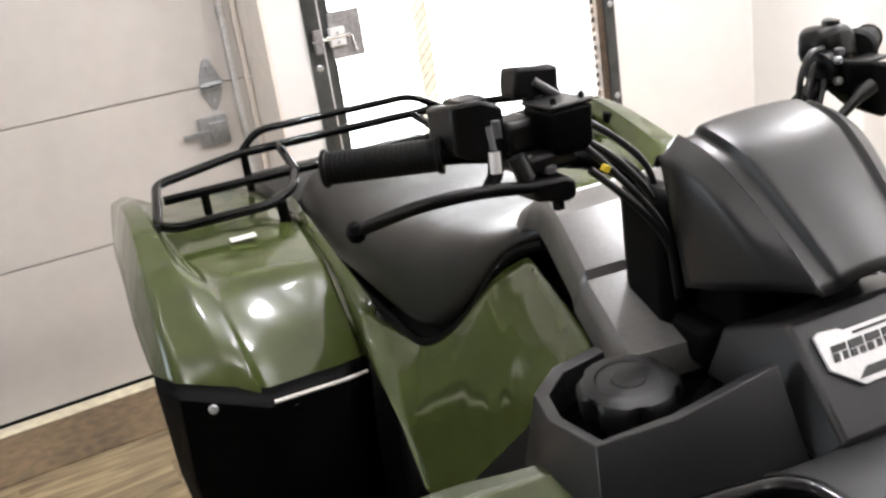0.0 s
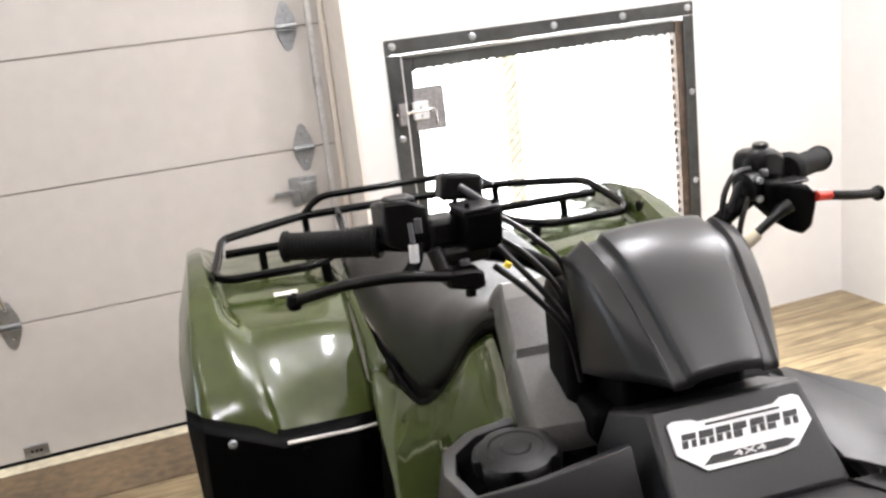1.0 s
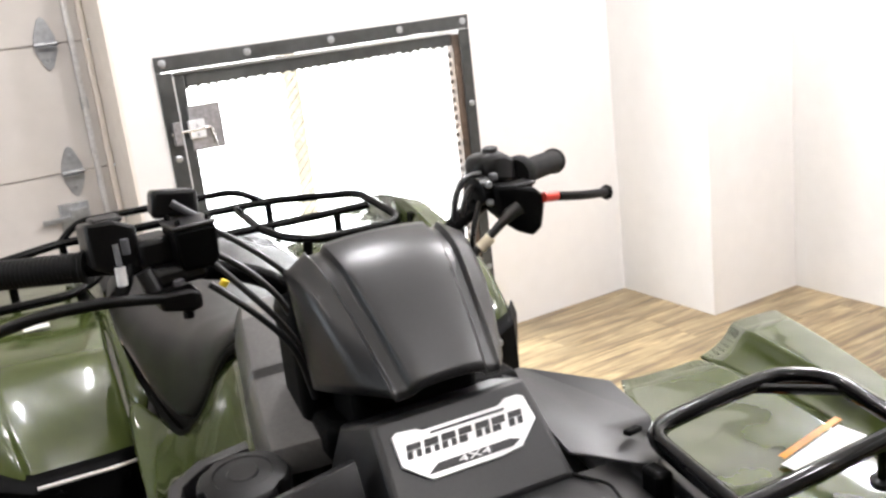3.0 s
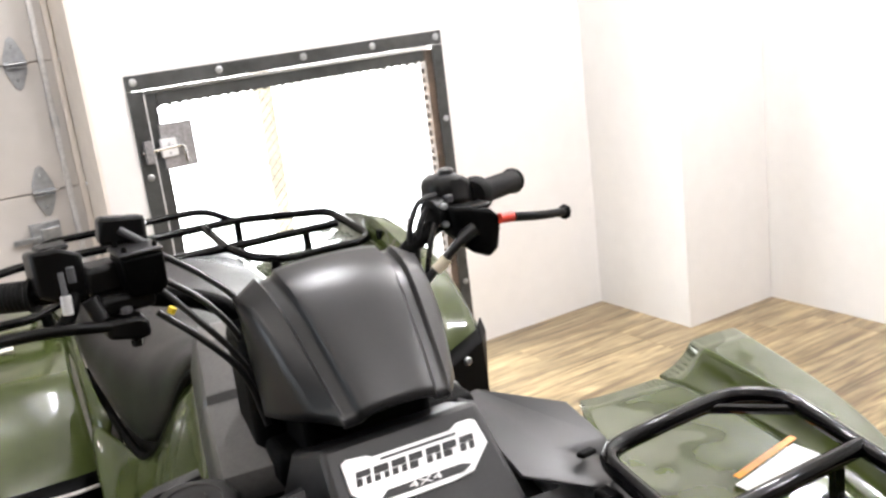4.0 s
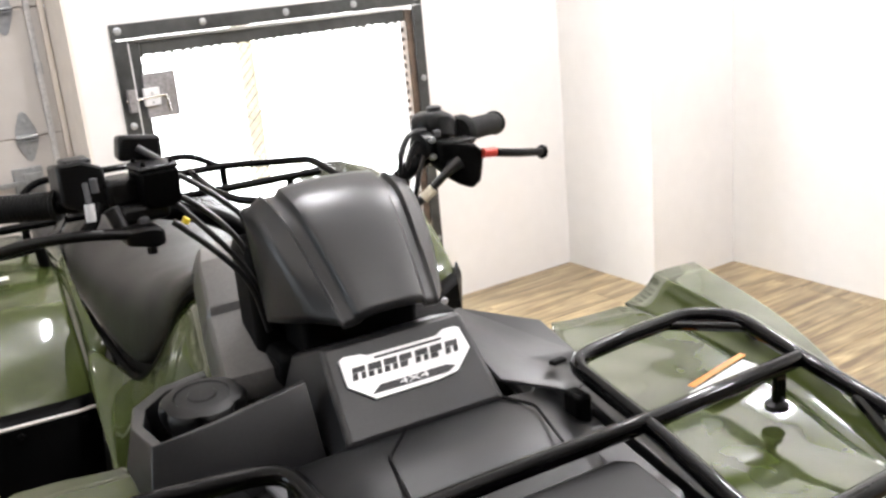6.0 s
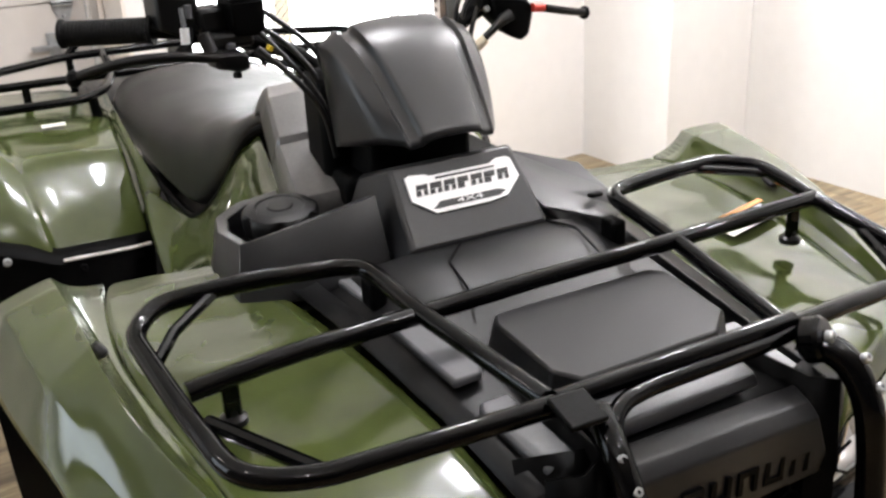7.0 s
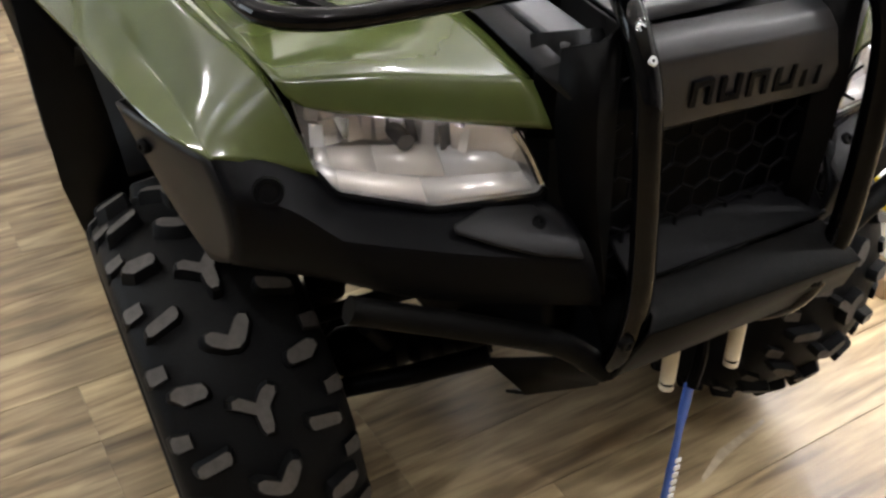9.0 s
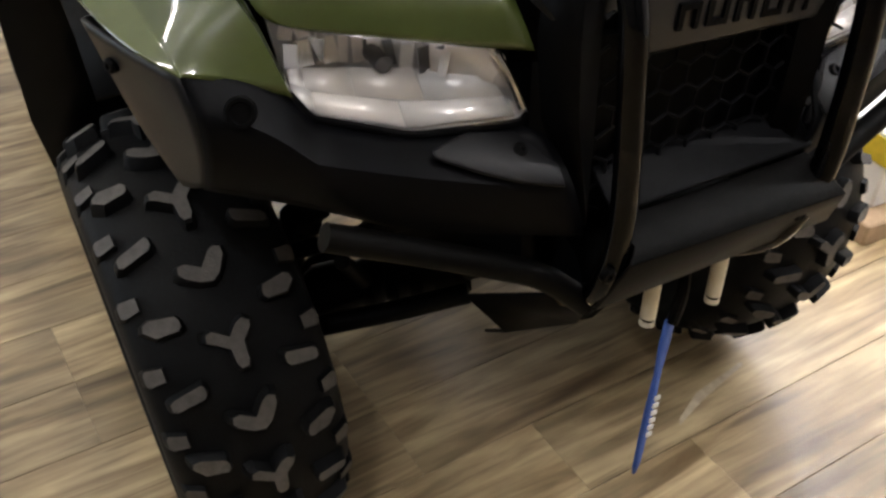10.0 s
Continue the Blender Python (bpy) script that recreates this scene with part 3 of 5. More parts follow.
def wheel(x, y, width, turn, phase, camber=0.0):
    m = Matrix.Translation((x, y, 0.298)) @ pose(0, 0, 0, 0, camber, turn) @ pose(0, 0, 0, 0, 90, 0)
    w = width / 2
    half = [(crown(f), w * f) for f in (0, 0.2, 0.4, 0.55, 0.7, 0.82, 0.92)] + [(0.243, w * 0.985), (0.225, w * 1.01), (0.205, w * 1.0), (0.203, w * 0.975), (0.185, w * 0.95), (0.170, w * 0.90), (0.158, w * 0.80)]
    prof = [(r, -z) for r, z in half[:0:-1]] + half
    ty = part("tyre", lathe(prof, m, 64, closed=True), RUBBER, quad, "black knobbly tyre", angle=50)
    count = 22
    why = [(-0.036, 0.012), (-0.034, 0.022), (-0.024, 0.024), (-0.004, 0.010), (0.008, 0.024), (0.018, 0.028), (0.027, 0.022), (0.026, 0.014), (0.012, -0.001), (0.011, -0.026), (0.007, -0.034), (-0.003, -0.034), (-0.007, -0.026), (-0.008, -0.006), (-0.028, 0.008)]
    hook = [(-0.038, 0.002), (-0.036, 0.012), (-0.026, 0.013), (-0.006, 0.001), (0.009, 0.020), (0.018, 0.025), (0.027, 0.021), (0.027, 0.010), (0.013, -0.013), (0.002, -0.020), (-0.014, -0.017), (-0.032, -0.006)]
    slab = [(-0.025, 0.012), (-0.021, 0.016), (0.018, 0.006), (0.023, 0.001), (0.023, -0.009), (0.017, -0.012), (-0.020, -0.004), (-0.025, 0.002)]
    block = [(-0.024, 0.000), (-0.020, 0.007), (0.012, 0.014), (0.022, 0.010), (0.024, 0.001), (0.010, -0.013), (-0.019, -0.013), (-0.024, -0.008)]
    ear = [(-0.012, 0.010), (0.010, 0.013), (0.014, 0.008), (0.014, -0.009), (0.009, -0.013), (-0.012, -0.010)]
    kinds = []
    for shape, off, high in ((why, 0.0, 0.017), (hook, 0.0, 0.017), (slab, 0.62, 0.017), (block, 0.62, 0.017), (slab, -0.62, 0.017), (block, -0.62, 0.017), (ear, 0.84, 0.008), (ear, -0.84, 0.008)):
        sgn = 1 if off >= 0 else -1
        bm = bmesh.new()
        rings = ([], [], [])
        for p, q in shape:
            p, q = p * 0.86, q * 0.86
            for ring, lift, k in ((rings[0], -0.006, 1.14), (rings[1], high - 0.003, 1.02), (rings[2], high, 0.90)):
                zz = off * w + sgn * p * k
                r = crown(min(1.12, abs(zz) / w)) + lift
                ring.append(bm.verts.new((r * math.cos(q * k / 0.285), r * -math.sin(q * k / 0.285), zz)))
        k = len(shape)
        for a, b in zip(rings, rings[1:]):
            for i in range(k):
                bm.faces.new((a[i], a[(i + 1) % k], b[(i + 1) % k], b[i]))
        bm.faces.new(rings[2])
        me = finish(bm, angle=40)
        me.materials.append(RUBBER)
        me.materials.append(LUGTOP)
        for i in range(k if abs(off) > 0.9 else 2 * k, 2 * k + 1):
            me.polygons[i].material_index = 1 if abs(off) < 0.9 else 0
        kinds.append(me)
    for i in range(count):
        for j, shift in ((i % 2, 0), (2 + i % 2, 0.5), (4 + i % 2, 0.5), (6, 0.1), (7, 0.1)):
            lug = new("lug", kinds[j])
            lug.parent = ty
            lug.matrix_basis = m @ Matrix.Rotation(radians(phase) + 2 * math.pi * (i + shift) / count, 4, "Z")
    rim = part("rim", lathe([(0.162, -w * 0.82), (0.150, -w * 0.84), (0.140, -w * 0.5), (0.138, -0.02), (0.05, -0.03), (0.05, 0.03), (0.138, 0.02), (0.140, w * 0.5), (0.150, w * 0.84), (0.162, w * 0.82)], m, 40, closed=True), WHEELMETAL, quad, "black steel rim")
    part("hub", lathe([(0.02, -0.07), (0.055, -0.065), (0.06, 0.06), (0.03, 0.075)], m, 24), PITCH, rim)


for s in (-1, 1):
    wheel(s * (0.408 if s < 0 else 0.447), 0.125 if s < 0 else 0.172, 0.205, 1.5, 200, s * 4.6)
    wheel(s * 0.395, AXLE_R, 0.255, 0, 6)


# front fenders
def front_fender(s):
    # the arch over the wheel: crisp inner ridge, flat top band, crisp crease, flat outer face
    back, up = (0.026, 0.007) if s > 0 else (0.0, 0.0)
    rear = 0.302 if s > 0 else 0.326

    def eased(line):
        return [(x, y + back * max(0.0, min(1.0, (y + 0.05) / 0.35)), z + up * max(0.0, min(1.0, (y + 0.05) / 0.35))) for x, y, z in line]

    ridge = eased([(0.460, 0.305, 0.938), (0.4475, 0.165, 0.932), (0.446, 0.097, 0.924), (0.436, 0.015, 0.908), (0.413, -0.070, 0.888), (0.394, -0.120, 0.876), (0.385, -0.153, 0.864), (0.372, -0.166, 0.836), (0.357, -0.183, 0.789)])
    crease = eased([(0.520, 0.296, 0.923), (0.504, 0.168, 0.909), (0.491, 0.100, 0.897), (0.475, 0.030, 0.880), (0.455, -0.070, 0.851), (0.449, -0.120, 0.842), (0.4455, -0.150, 0.836), (0.444, -0.168, 0.831), (0.4425, -0.178, 0.825)])
    if s > 0:
        crease = [(x + 0.010 * f, y, z + 0.018 * f) for x, y, z, f in ((x, y, z, max(0.0, min(1.0, (y + 0.12) / 0.17))) for x, y, z in crease)]
    rim = eased([(0.549, 0.290, 0.852), (0.534, 0.178, 0.853), (0.522, 0.105, 0.853), (0.508, 0.040, 0.851), (0.487, -0.085, 0.840), (0.471, -0.132, 0.833), (0.459, -0.154, 0.829), (0.450, -0.168, 0.826), (0.4435, -0.178, 0.823)])
    inner = eased([(0.404, rear, 0.908), (0.423, 0.165, 0.898), (0.416, 0.097, 0.892), (0.402, 0.015, 0.882), (0.383, -0.070, 0.868), (0.380, -0.120, 0.867), (0.378, -0.150, 0.861), (0.366, -0.158, 0.826), (0.352, -0.172, 0.785)])
    mid_wall = [(a[0] * 0.35 + b[0] * 0.65, a[1] * 0.35 + b[1] * 0.65, a[2] * 0.72 + b[2] * 0.28) for a, b in zip(inner, ridge)]

    def between(a, b, t, lift=0.0):
        return [tuple(p + (q - p) * t + (lift if i == 2 else 0) for i, (p, q) in enumerate(zip(u, v))) for u, v in zip(a, b)]

    rows = [inner, mid_wall, ridge, between(ridge, crease, 0.12, 0.001), between(ridge, crease, 0.5, 0.002), between(ridge, crease, 0.88, 0.001), crease, between(crease, rim, 0.12, -0.001), between(crease, rim, 0.6), rim]
    f = part("front_fender", sheet(side(rows, s), (0, 2, 9), (0, 8), 0.8), GREEN, quad, "glossy olive green front fender", sub=2, thick=0.004, angle=60)
    part("notch", boxed(-0.006, 0.006, -0.012, 0.012, -0.006, 0.002, m=Matrix.Translation((s * 0.4405, 0.128, 0.924)) @ pose(0, 0, 0, 10, s * 28, s * -10)), BLACK, f, bevel=0.004)
    # the sunk panel between arch and deck, with a rolled lip over the lamp
    in_ = [(0.284, 0.306, 0.909), (0.232, 0.21, 0.903), (0.205, 0.04, 0.893), (0.188, -0.13, 0.880), (0.185, -0.205, 0.870), (0.182, -0.228, 0.8625), (0.179, -0.238, 0.850), (0.168, -0.244, 0.821)]
    pan = [(0.350, rear - 0.002, 0.907), (0.335, 0.21, 0.893), (0.310, 0.04, 0.882), (0.292, -0.09, 0.876), (0.300, -0.168, 0.879), (0.302, -0.183, 0.873), (0.299, -0.193, 0.860), (0.286, -0.204, 0.838)]
    foot = [(0.406, rear, 0.909), (0.425, 0.165, 0.899), (0.404, 0.015, 0.883), (0.385, -0.07, 0.869), (0.381, -0.130, 0.871), (0.378, -0.149, 0.867), (0.374, -0.157, 0.857), (0.364, -0.162, 0.845)]
    in_, pan, foot = eased(in_), eased(pan), eased(foot)
    part("hood_panel", sheet(side([in_, between(in_, pan, 0.5, -0.002), pan, between(pan, foot, 0.6, -0.003), foot], s), (0,), (0, 5, 7), 0.55), GREEN, f, "glossy olive green panel over the lamp", sub=2, thick=0.004, angle=60)
    # inner mudguard under the fender
    rows = []
    for k in range(9):
        t = radians(62 + k * 14)
        yy, zz = AXLE_F - 0.345 * math.cos(t), 0.40 + 0.37 * math.sin(t)
        rows.append([(s * 0.22, yy, zz), (s * 0.38, yy, zz + 0.01), (s * 0.49, yy, zz)])
    part("splash_guard", loft(rows, cap=False), PITCH, quad, "black inner splash guard", thick=0.004)
    # flap behind the wheel
    part("mud_flap", loft([[(s * 0.36, 0.33, 0.83), (s * 0.546, 0.302, 0.842)], [(s * 0.36, 0.41, 0.62), (s * 0.545, 0.40, 0.64)], [(s * 0.40, 0.49, 0.44), (s * 0.538, 0.485, 0.45)], [(s * 0.46, 0.54, 0.34), (s * 0.522, 0.54, 0.335)], [(s * 0.47, 0.55, 0.32), (s * 0.510, 0.555, 0.317)]], cap=False), PITCH, quad, "black plastic flap behind the front wheel", thick=0.005)
    # outer flare and stepped cladding under fender and lamp
    fl_front = [(0.4445, -0.176, 0.823), (0.438, -0.194, 0.795), (0.435, -0.196, 0.755), (0.4375, -0.172, 0.716)]
    fl_mid = [(0.472, -0.128, 0.829), (0.460, -0.135, 0.785), (0.450, -0.140, 0.735), (0.445, -0.146, 0.702)]
    fl_back = [(0.496, -0.070, 0.835), (0.482, -0.070, 0.785), (0.466, -0.078, 0.727), (0.448, -0.132, 0.698)]
    fl_in = [(0.470, -0.050, 0.830), (0.455, -0.045, 0.785), (0.438, -0.050, 0.727), (0.425, -0.110, 0.695)]
    fc = part("fender_flare", sheet(side([fl_front, fl_mid, fl_back, fl_in], s), (0, 2, 3), (0, 3), 0.8), GREYBLACK, quad, "dull dark grey flare below the fender", sub=2, thick=0.004, angle=50)
    screw(fc, (s * 0.481, -0.095, 0.802), (s * 0.9, -0.5, 0.1), 0.007, PITCH)
    r0 = [(0.4440, -0.172, 0.828), (0.405, -0.172, 0.822), (0.366, -0.172, 0.800), (0.345, -0.194, 0.769), (0.268, -0.212, 0.746), (0.200, -0.230, 0.750), (0.150, -0.246, 0.752)]
    r1 = [(0.4380, -0.194, 0.795), (0.405, -0.209, 0.792), (0.380, -0.222, 0.776), (0.358, -0.234, 0.755), (0.268, -0.256, 0.729), (0.195, -0.275, 0.713), (0.140, -0.284, 0.704)]
    r2 = [(0.4355, -0.197, 0.757), (0.402, -0.215, 0.750), (0.372, -0.226, 0.740), (0.345, -0.238, 0.725), (0.258, -0.258, 0.702), (0.185, -0.278, 0.685), (0.130, -0.288, 0.670)]
    r3 = [(0.4375, -0.173, 0.714), (0.400, -0.188, 0.704), (0.365, -0.203, 0.697), (0.300, -0.235, 0.676), (0.232, -0.250, 0.656), (0.170, -0.264, 0.645), (0.118, -0.278, 0.636)]
    r4 = [(0.415, -0.13, 0.70), (0.375, -0.15, 0.69), (0.340, -0.165, 0.683), (0.285, -0.18, 0.665), (0.225, -0.19, 0.65), (0.165, -0.20, 0.64), (0.118, -0.21, 0.63)]
    c = part("lower_cladding", sheet(side([r0, r1, r2, r3, r4], s), (0, 1, 3), (0, 3), 0.85), MATT, quad, "matt black stepped lower front cladding", sub=2, thick=0.004, angle=50)
    part("wedge", loft(side([[(0.259, -0.243, 0.749), (0.222, -0.232, 0.752), (0.180, -0.241, 0.747), (0.148, -0.268, 0.722)], [(0.2585, -0.248, 0.743), (0.225, -0.266, 0.731), (0.190, -0.279, 0.719), (0.150, -0.286, 0.708)]], s), cap=False), GREYBLACK, c, thick=0.004, bevel=0.002)
    part("reflector_socket", lathe([(0.004, 0.001), (0.008, 0.001), (0.009, 0.003), (0.012, 0.003), (0.013, -0.004)], Matrix.Translation((s * 0.407, -0.207, 0.800)) @ Vector((s * 0.25, -0.90, 0.35)).to_track_quat("Z", "Y").to_matrix().to_4x4(), 20), PITCH, c)
    screw(c, (s * 0.181, -0.254, 0.735), (0, -0.7, 0.6), 0.007, PITCH)
    # side column between lamp and bumper
    part("front_column", loft(side([[(0.166, -0.244, 0.893), (0.168, -0.245, 0.83), (0.160, -0.250, 0.76), (0.130, -0.26, 0.66)],
                                    [(0.140, -0.262, 0.900), (0.140, -0.268, 0.83), (0.135, -0.272, 0.76), (0.118, -0.28, 0.65)],
                                    [(0.112, -0.250, 0.905), (0.112, -0.256, 0.83), (0.110, -0.26, 0.76), (0.105, -0.262, 0.65)],
                                    [(0.105, -0.15, 0.905), (0.105, -0.15, 0.83), (0.105, -0.15, 0.76), (0.10, -0.15, 0.65)]], s), cap=False), PITCH, quad, "black column beside the grille", thick=0.004)
    # headlamp
    ring = [(0.366, -0.158, 0.846), (0.285, -0.200, 0.838), (0.203, -0.228, 0.828), (0.185, -0.236, 0.80), (0.166, -0.238, 0.760), (0.172, -0.238, 0.752), (0.255, -0.218, 0.749), (0.268, -0.215, 0.750), (0.345, -0.190, 0.771), (0.358, -0.178, 0.790)]
    cx, cy, cz = 0.265, -0.19, 0.79
    deep = [(cx + (x - cx) * 0.94, y + 0.035, cz + (z - cz) * 0.94) for x, y, z in ring]
    deeper = [(cx + (x - cx) * 0.60, y + 0.095, cz + (z - cz) * 0.60) for x, y, z in ring]
    bm = loft(side([ring, deep, deeper], s), cap=False, closed=True)
    bm.faces.new([v for v in bm.verts][-len(ring):])
    hb = part("headlamp", bm, REFLECTOR, quad, "headlamp with a clear lens and faceted reflector", angle=10)
    edge = [(x, y - 0.003, z) for x, y, z in ring]
    bulge = [(cx + (x - cx) * 0.55, y - 0.018, cz + (z - cz) * 0.55) for x, y, z in ring]
    bm = loft(side([edge, [(cx + (x - cx) * 0.93, y - 0.010, cz + (z - cz) * 0.93) for x, y, z in ring], bulge], s), cap=False, closed=True)
    bm.faces.new([v for v in bm.verts][-len(ring):])
    lens = part("lens", bm, LENS, hb, "clear plastic lens", angle=60)
    lens.visible_shadow = False
    grid = random.Random(7)
    # tall mirror facets round the bulb; cream and grey tones stand in for reflections
    tl, tr = Vector((0.350, -0.150, 0.0)), Vector((0.222, -0.208, 0.0))
    for i in range(11):
        a = (i + 0.5) / 11
        c = tl.lerp(tr, a)
        d = 0.012 + 0.026 * math.sin(math.pi * a)
        for j, (zc, hh, tip) in enumerate(((0.828, 0.011, 38), (0.806, 0.011, 18))):
            lean = pose(0, 0, 0, -tip + grid.uniform(-22, 22), 0, s * (22 + (-1) ** i * 20 + grid.uniform(-14, 14)))
            wide = grid.uniform(0.004, 0.0075)
            part("facet", boxed(-wide, wide, -0.001, 0.001, -hh, hh, m=Matrix.Translation((s * c.x, c.y + d - 0.008 * j, zc - 0.006 * a)) @ lean), (CHROME, CREAM, CREAM, SILVER, SILVER, GREYPLASTIC)[grid.randrange(6)], hb)
    low = [[(0.354, -0.172, 0.782), (0.340, -0.184, 0.772), (0.268, -0.209, 0.753), (0.176, -0.233, 0.757)],
           [(0.352, -0.163, 0.790), (0.338, -0.170, 0.784), (0.268, -0.192, 0.769), (0.182, -0.222, 0.770)],
           [(0.350, -0.150, 0.797), (0.335, -0.152, 0.796), (0.268, -0.172, 0.792), (0.190, -0.208, 0.790)]]
    part("lamp_floor", loft(side(low, s), cap=False), REFLECTOR, hb, "satin grey lamp floor", thick=0.001, angle=80)
    for r, many in enumerate((3, 4)):
        for c in range(many):
            u0, u1 = c / many + 0.002, (c + 1) / many - 0.002
            quadrant = []
            for u, line in ((u0, low[r]), (u1, low[r]), (u1, low[r + 1]), (u0, low[r + 1])):
                k = min(2, int(u * 3))
                p = Vector(line[k]).lerp(Vector(line[k + 1]), u * 3 - k)
                quadrant.append((p.x, p.y - 0.0008 - grid.uniform(0.0, 0.0012), p.z + 0.0016))
            bm = bmesh.new()
            bm.faces.new([bm.verts.new((s * x, y, z)) for x, y, z in quadrant])
            part("floor_facet", bm, (CREAM, REFLECTOR, SILVER)[grid.randrange(3)], hb, thick=0.0008)
    part("side_reflector", loft(side([[(0.240, -0.193, 0.832), (0.205, -0.212, 0.825), (0.186, -0.226, 0.812)], [(0.238, -0.190, 0.806), (0.205, -0.205, 0.803), (0.182, -0.226, 0.798)], [(0.236, -0.190, 0.788), (0.200, -0.208, 0.785), (0.178, -0.229, 0.780)]], s), cap=False), CREAM, hb, "satin cream reflector", thick=0.001)
    part("end_strip", bar([(s * 0.196, -0.2285, 0.818), (s * 0.184, -0.2345, 0.795), (s * 0.172, -0.2375, 0.766)], 0.004, 0.02, 8), CHROME, hb)
    part("bulb", lathe([(0.002, -0.022), (0.006, -0.020), (0.008, -0.006), (0.008, 0.02)], Matrix.Translation((s * 0.275, -0.16, 0.80)) @ pose(0, 0, 0, 90, 0, 0), 14), GREYPLASTIC, hb)
    part("trim", tube(bmesh.new(), side([ring[4:]], s)[0], 0.0035, 0.006, 8), PITCH, hb)


for s in (-1, 1):
    front_fender(s)

# centre deck, black strips, box lid
for s in (-1, 1):
    part("side_strip", loft(side([[(0.230, 0.235, 0.914), (0.203, 0.04, 0.903), (0.186, -0.13, 0.886), (0.182, -0.235, 0.874), (0.160, -0.252, 0.85)],
                                  [(0.205, 0.235, 0.920), (0.178, 0.04, 0.908), (0.164, -0.13, 0.892), (0.160, -0.240, 0.880), (0.142, -0.258, 0.855)],
                                  [(0.198, 0.235, 0.900), (0.170, 0.04, 0.890), (0.158, -0.13, 0.876), (0.155, -0.235, 0.866), (0.138, -0.250, 0.84)]], s), cap=False), BLACK, quad, "dark grey side strip", thick=0.003)
bm = loft([[(-0.20, 0.24, 0.900), (-0.14, 0.16, 0.925), (-0.1, 0.145, 0.936), (0.1, 0.145, 0.936), (0.14, 0.16, 0.925), (0.20, 0.24, 0.900)],
           [(-0.185, 0.09, 0.898), (-0.13, 0.08, 0.922), (-0.09, 0.075, 0.934), (0.09, 0.075, 0.934), (0.13, 0.08, 0.922), (0.185, 0.09, 0.898)],
           [(-0.175, 0.03, 0.892), (-0.125, 0.02, 0.905), (-0.085, 0.012, 0.918), (0.085, 0.012, 0.918), (0.125, 0.02, 0.905), (0.175, 0.03, 0.892)],
           [(-0.170, -0.05, 0.884), (-0.12, -0.05, 0.886), (-0.09, -0.05, 0.884), (0.09, -0.05, 0.884), (0.12, -0.05, 0.886), (0.170, -0.05, 0.884)],
           [(-0.160, -0.22, 0.866), (-0.11, -0.22, 0.868), (-0.08, -0.22, 0.868), (0.08, -0.22, 0.868), (0.11, -0.22, 0.868), (0.160, -0.22, 0.866)]], cap=False)
part("front_deck", bm, BLACK, quad, "matt black front deck", thick=0.004, bevel=0.003)
for s in (-1, 1):
    for cx, cy, half, z, turn in ((0.156, 0.185, 0.075, 0.912, 7), (0.144, 0.000, 0.075, 0.9005, 5), (0.134, -0.165, 0.055, 0.8845, 3)):
        # same plastic as the lid; the grey puts its sheen into the colour
        part("slot_bar", prism([(-0.019, -half), (0.012, -half), (0.019, -half + 0.012), (0.019, half), (-0.013, half), (-0.019, half - 0.010)], 0.010, Matrix.Translation((s * cx, cy, z - 0.006)) @ pose(0, 0, 0, 4, 0, -s * turn)), GREYPLASTIC, quad, "ribbed deck bar, greyed for its sheen", bevel=0.003)
    part("deck_hook", boxed(s * 0.158 - 0.010, s * 0.158 + 0.010, 0.085, 0.115, 0.905, 0.940), PITCH, quad, bevel=0.005)
part("deck_groove", bar([(-0.017, 0.153, 0.9375), (-0.066, 0.100, 0.9365), (-0.084, 0.013, 0.9335)], 0.0018, 0.01, 6), PITCH, quad)
part("deck_groove", bar([(0.089, 0.145, 0.9375), (0.109, 0.108, 0.9365), (0.089, 0.030, 0.9335)], 0.0018, 0.01, 6), PITCH, quad)
lid = part("box_lid", prism([(-0.104, -0.150), (-0.085, -0.178), (0.085, -0.172), (0.122, -0.140), (0.134, -0.03), (0.118, -0.016), (-0.090, -0.022), (-0.100, -0.04)], 0.040, Matrix.Translation((0, 0, 0.890)) @ pose(0, 0, 0, 1.5, 0, 0), 0.93), BLACK, quad, "flat black service lid", bevel=0.003)
screw(lid, (0.140, -0.07, 0.895), (0, 0, 1), 0.010, PITCH, "clip")

# badge panel and tank surround
bm = loft([[(-0.105, 0.150, 0.915), (-0.090, 0.140, 0.938), (0.090, 0.140, 0.938), (0.105, 0.150, 0.915)],
           [(-0.105, 0.215, 0.94), (-0.083, 0.212, 1.019), (0.083, 0.212, 1.019), (0.105, 0.215, 0.94)],
           [(-0.105, 0.30, 0.94), (-0.09, 0.29, 0.990), (0.09, 0.29, 0.990), (0.105, 0.30, 0.94)]], cap=True, closed=True)
bp = part("badge_panel", bm, PANEL, quad, "sloping matt black badge panel", bevel=0.005)
slope = Vector((0, 0.072, 0.081)).normalized()
nz = Vector((1, 0, 0)).cross(slope)
BM = Matrix(((1, 0, nz.x, -0.003), (0, slope.y, nz.y, 0.1765), (0, slope.z, nz.z, 0.9805), (0, 0, 0, 1)))
plate = part("badge", prism([(-0.067, 0.033), (-0.061, 0.036), (-0.041, 0.034), (-0.036, 0.031), (0.046, 0.031), (0.056, 0.036), (0.070, 0.036), (0.076, 0.033), (0.079, 0.008), (0.054, -0.014), (0.030, -0.017), (-0.043, -0.017), (-0.068, 0.003)], 0.003, BM), SILVER, bp, "silver badge plate with dark printed bars", bevel=0.0008)


def flat(x0, x1, y0, y1, z=0.0032, skew=0.25):
    return prism([(x0 + y0 * skew, y0), (x1 + y0 * skew, y0), (x1 + y1 * skew, y1), (x0 + y1 * skew, y1)], 0.0010, BM @ Matrix.Translation((0, 0, z)))


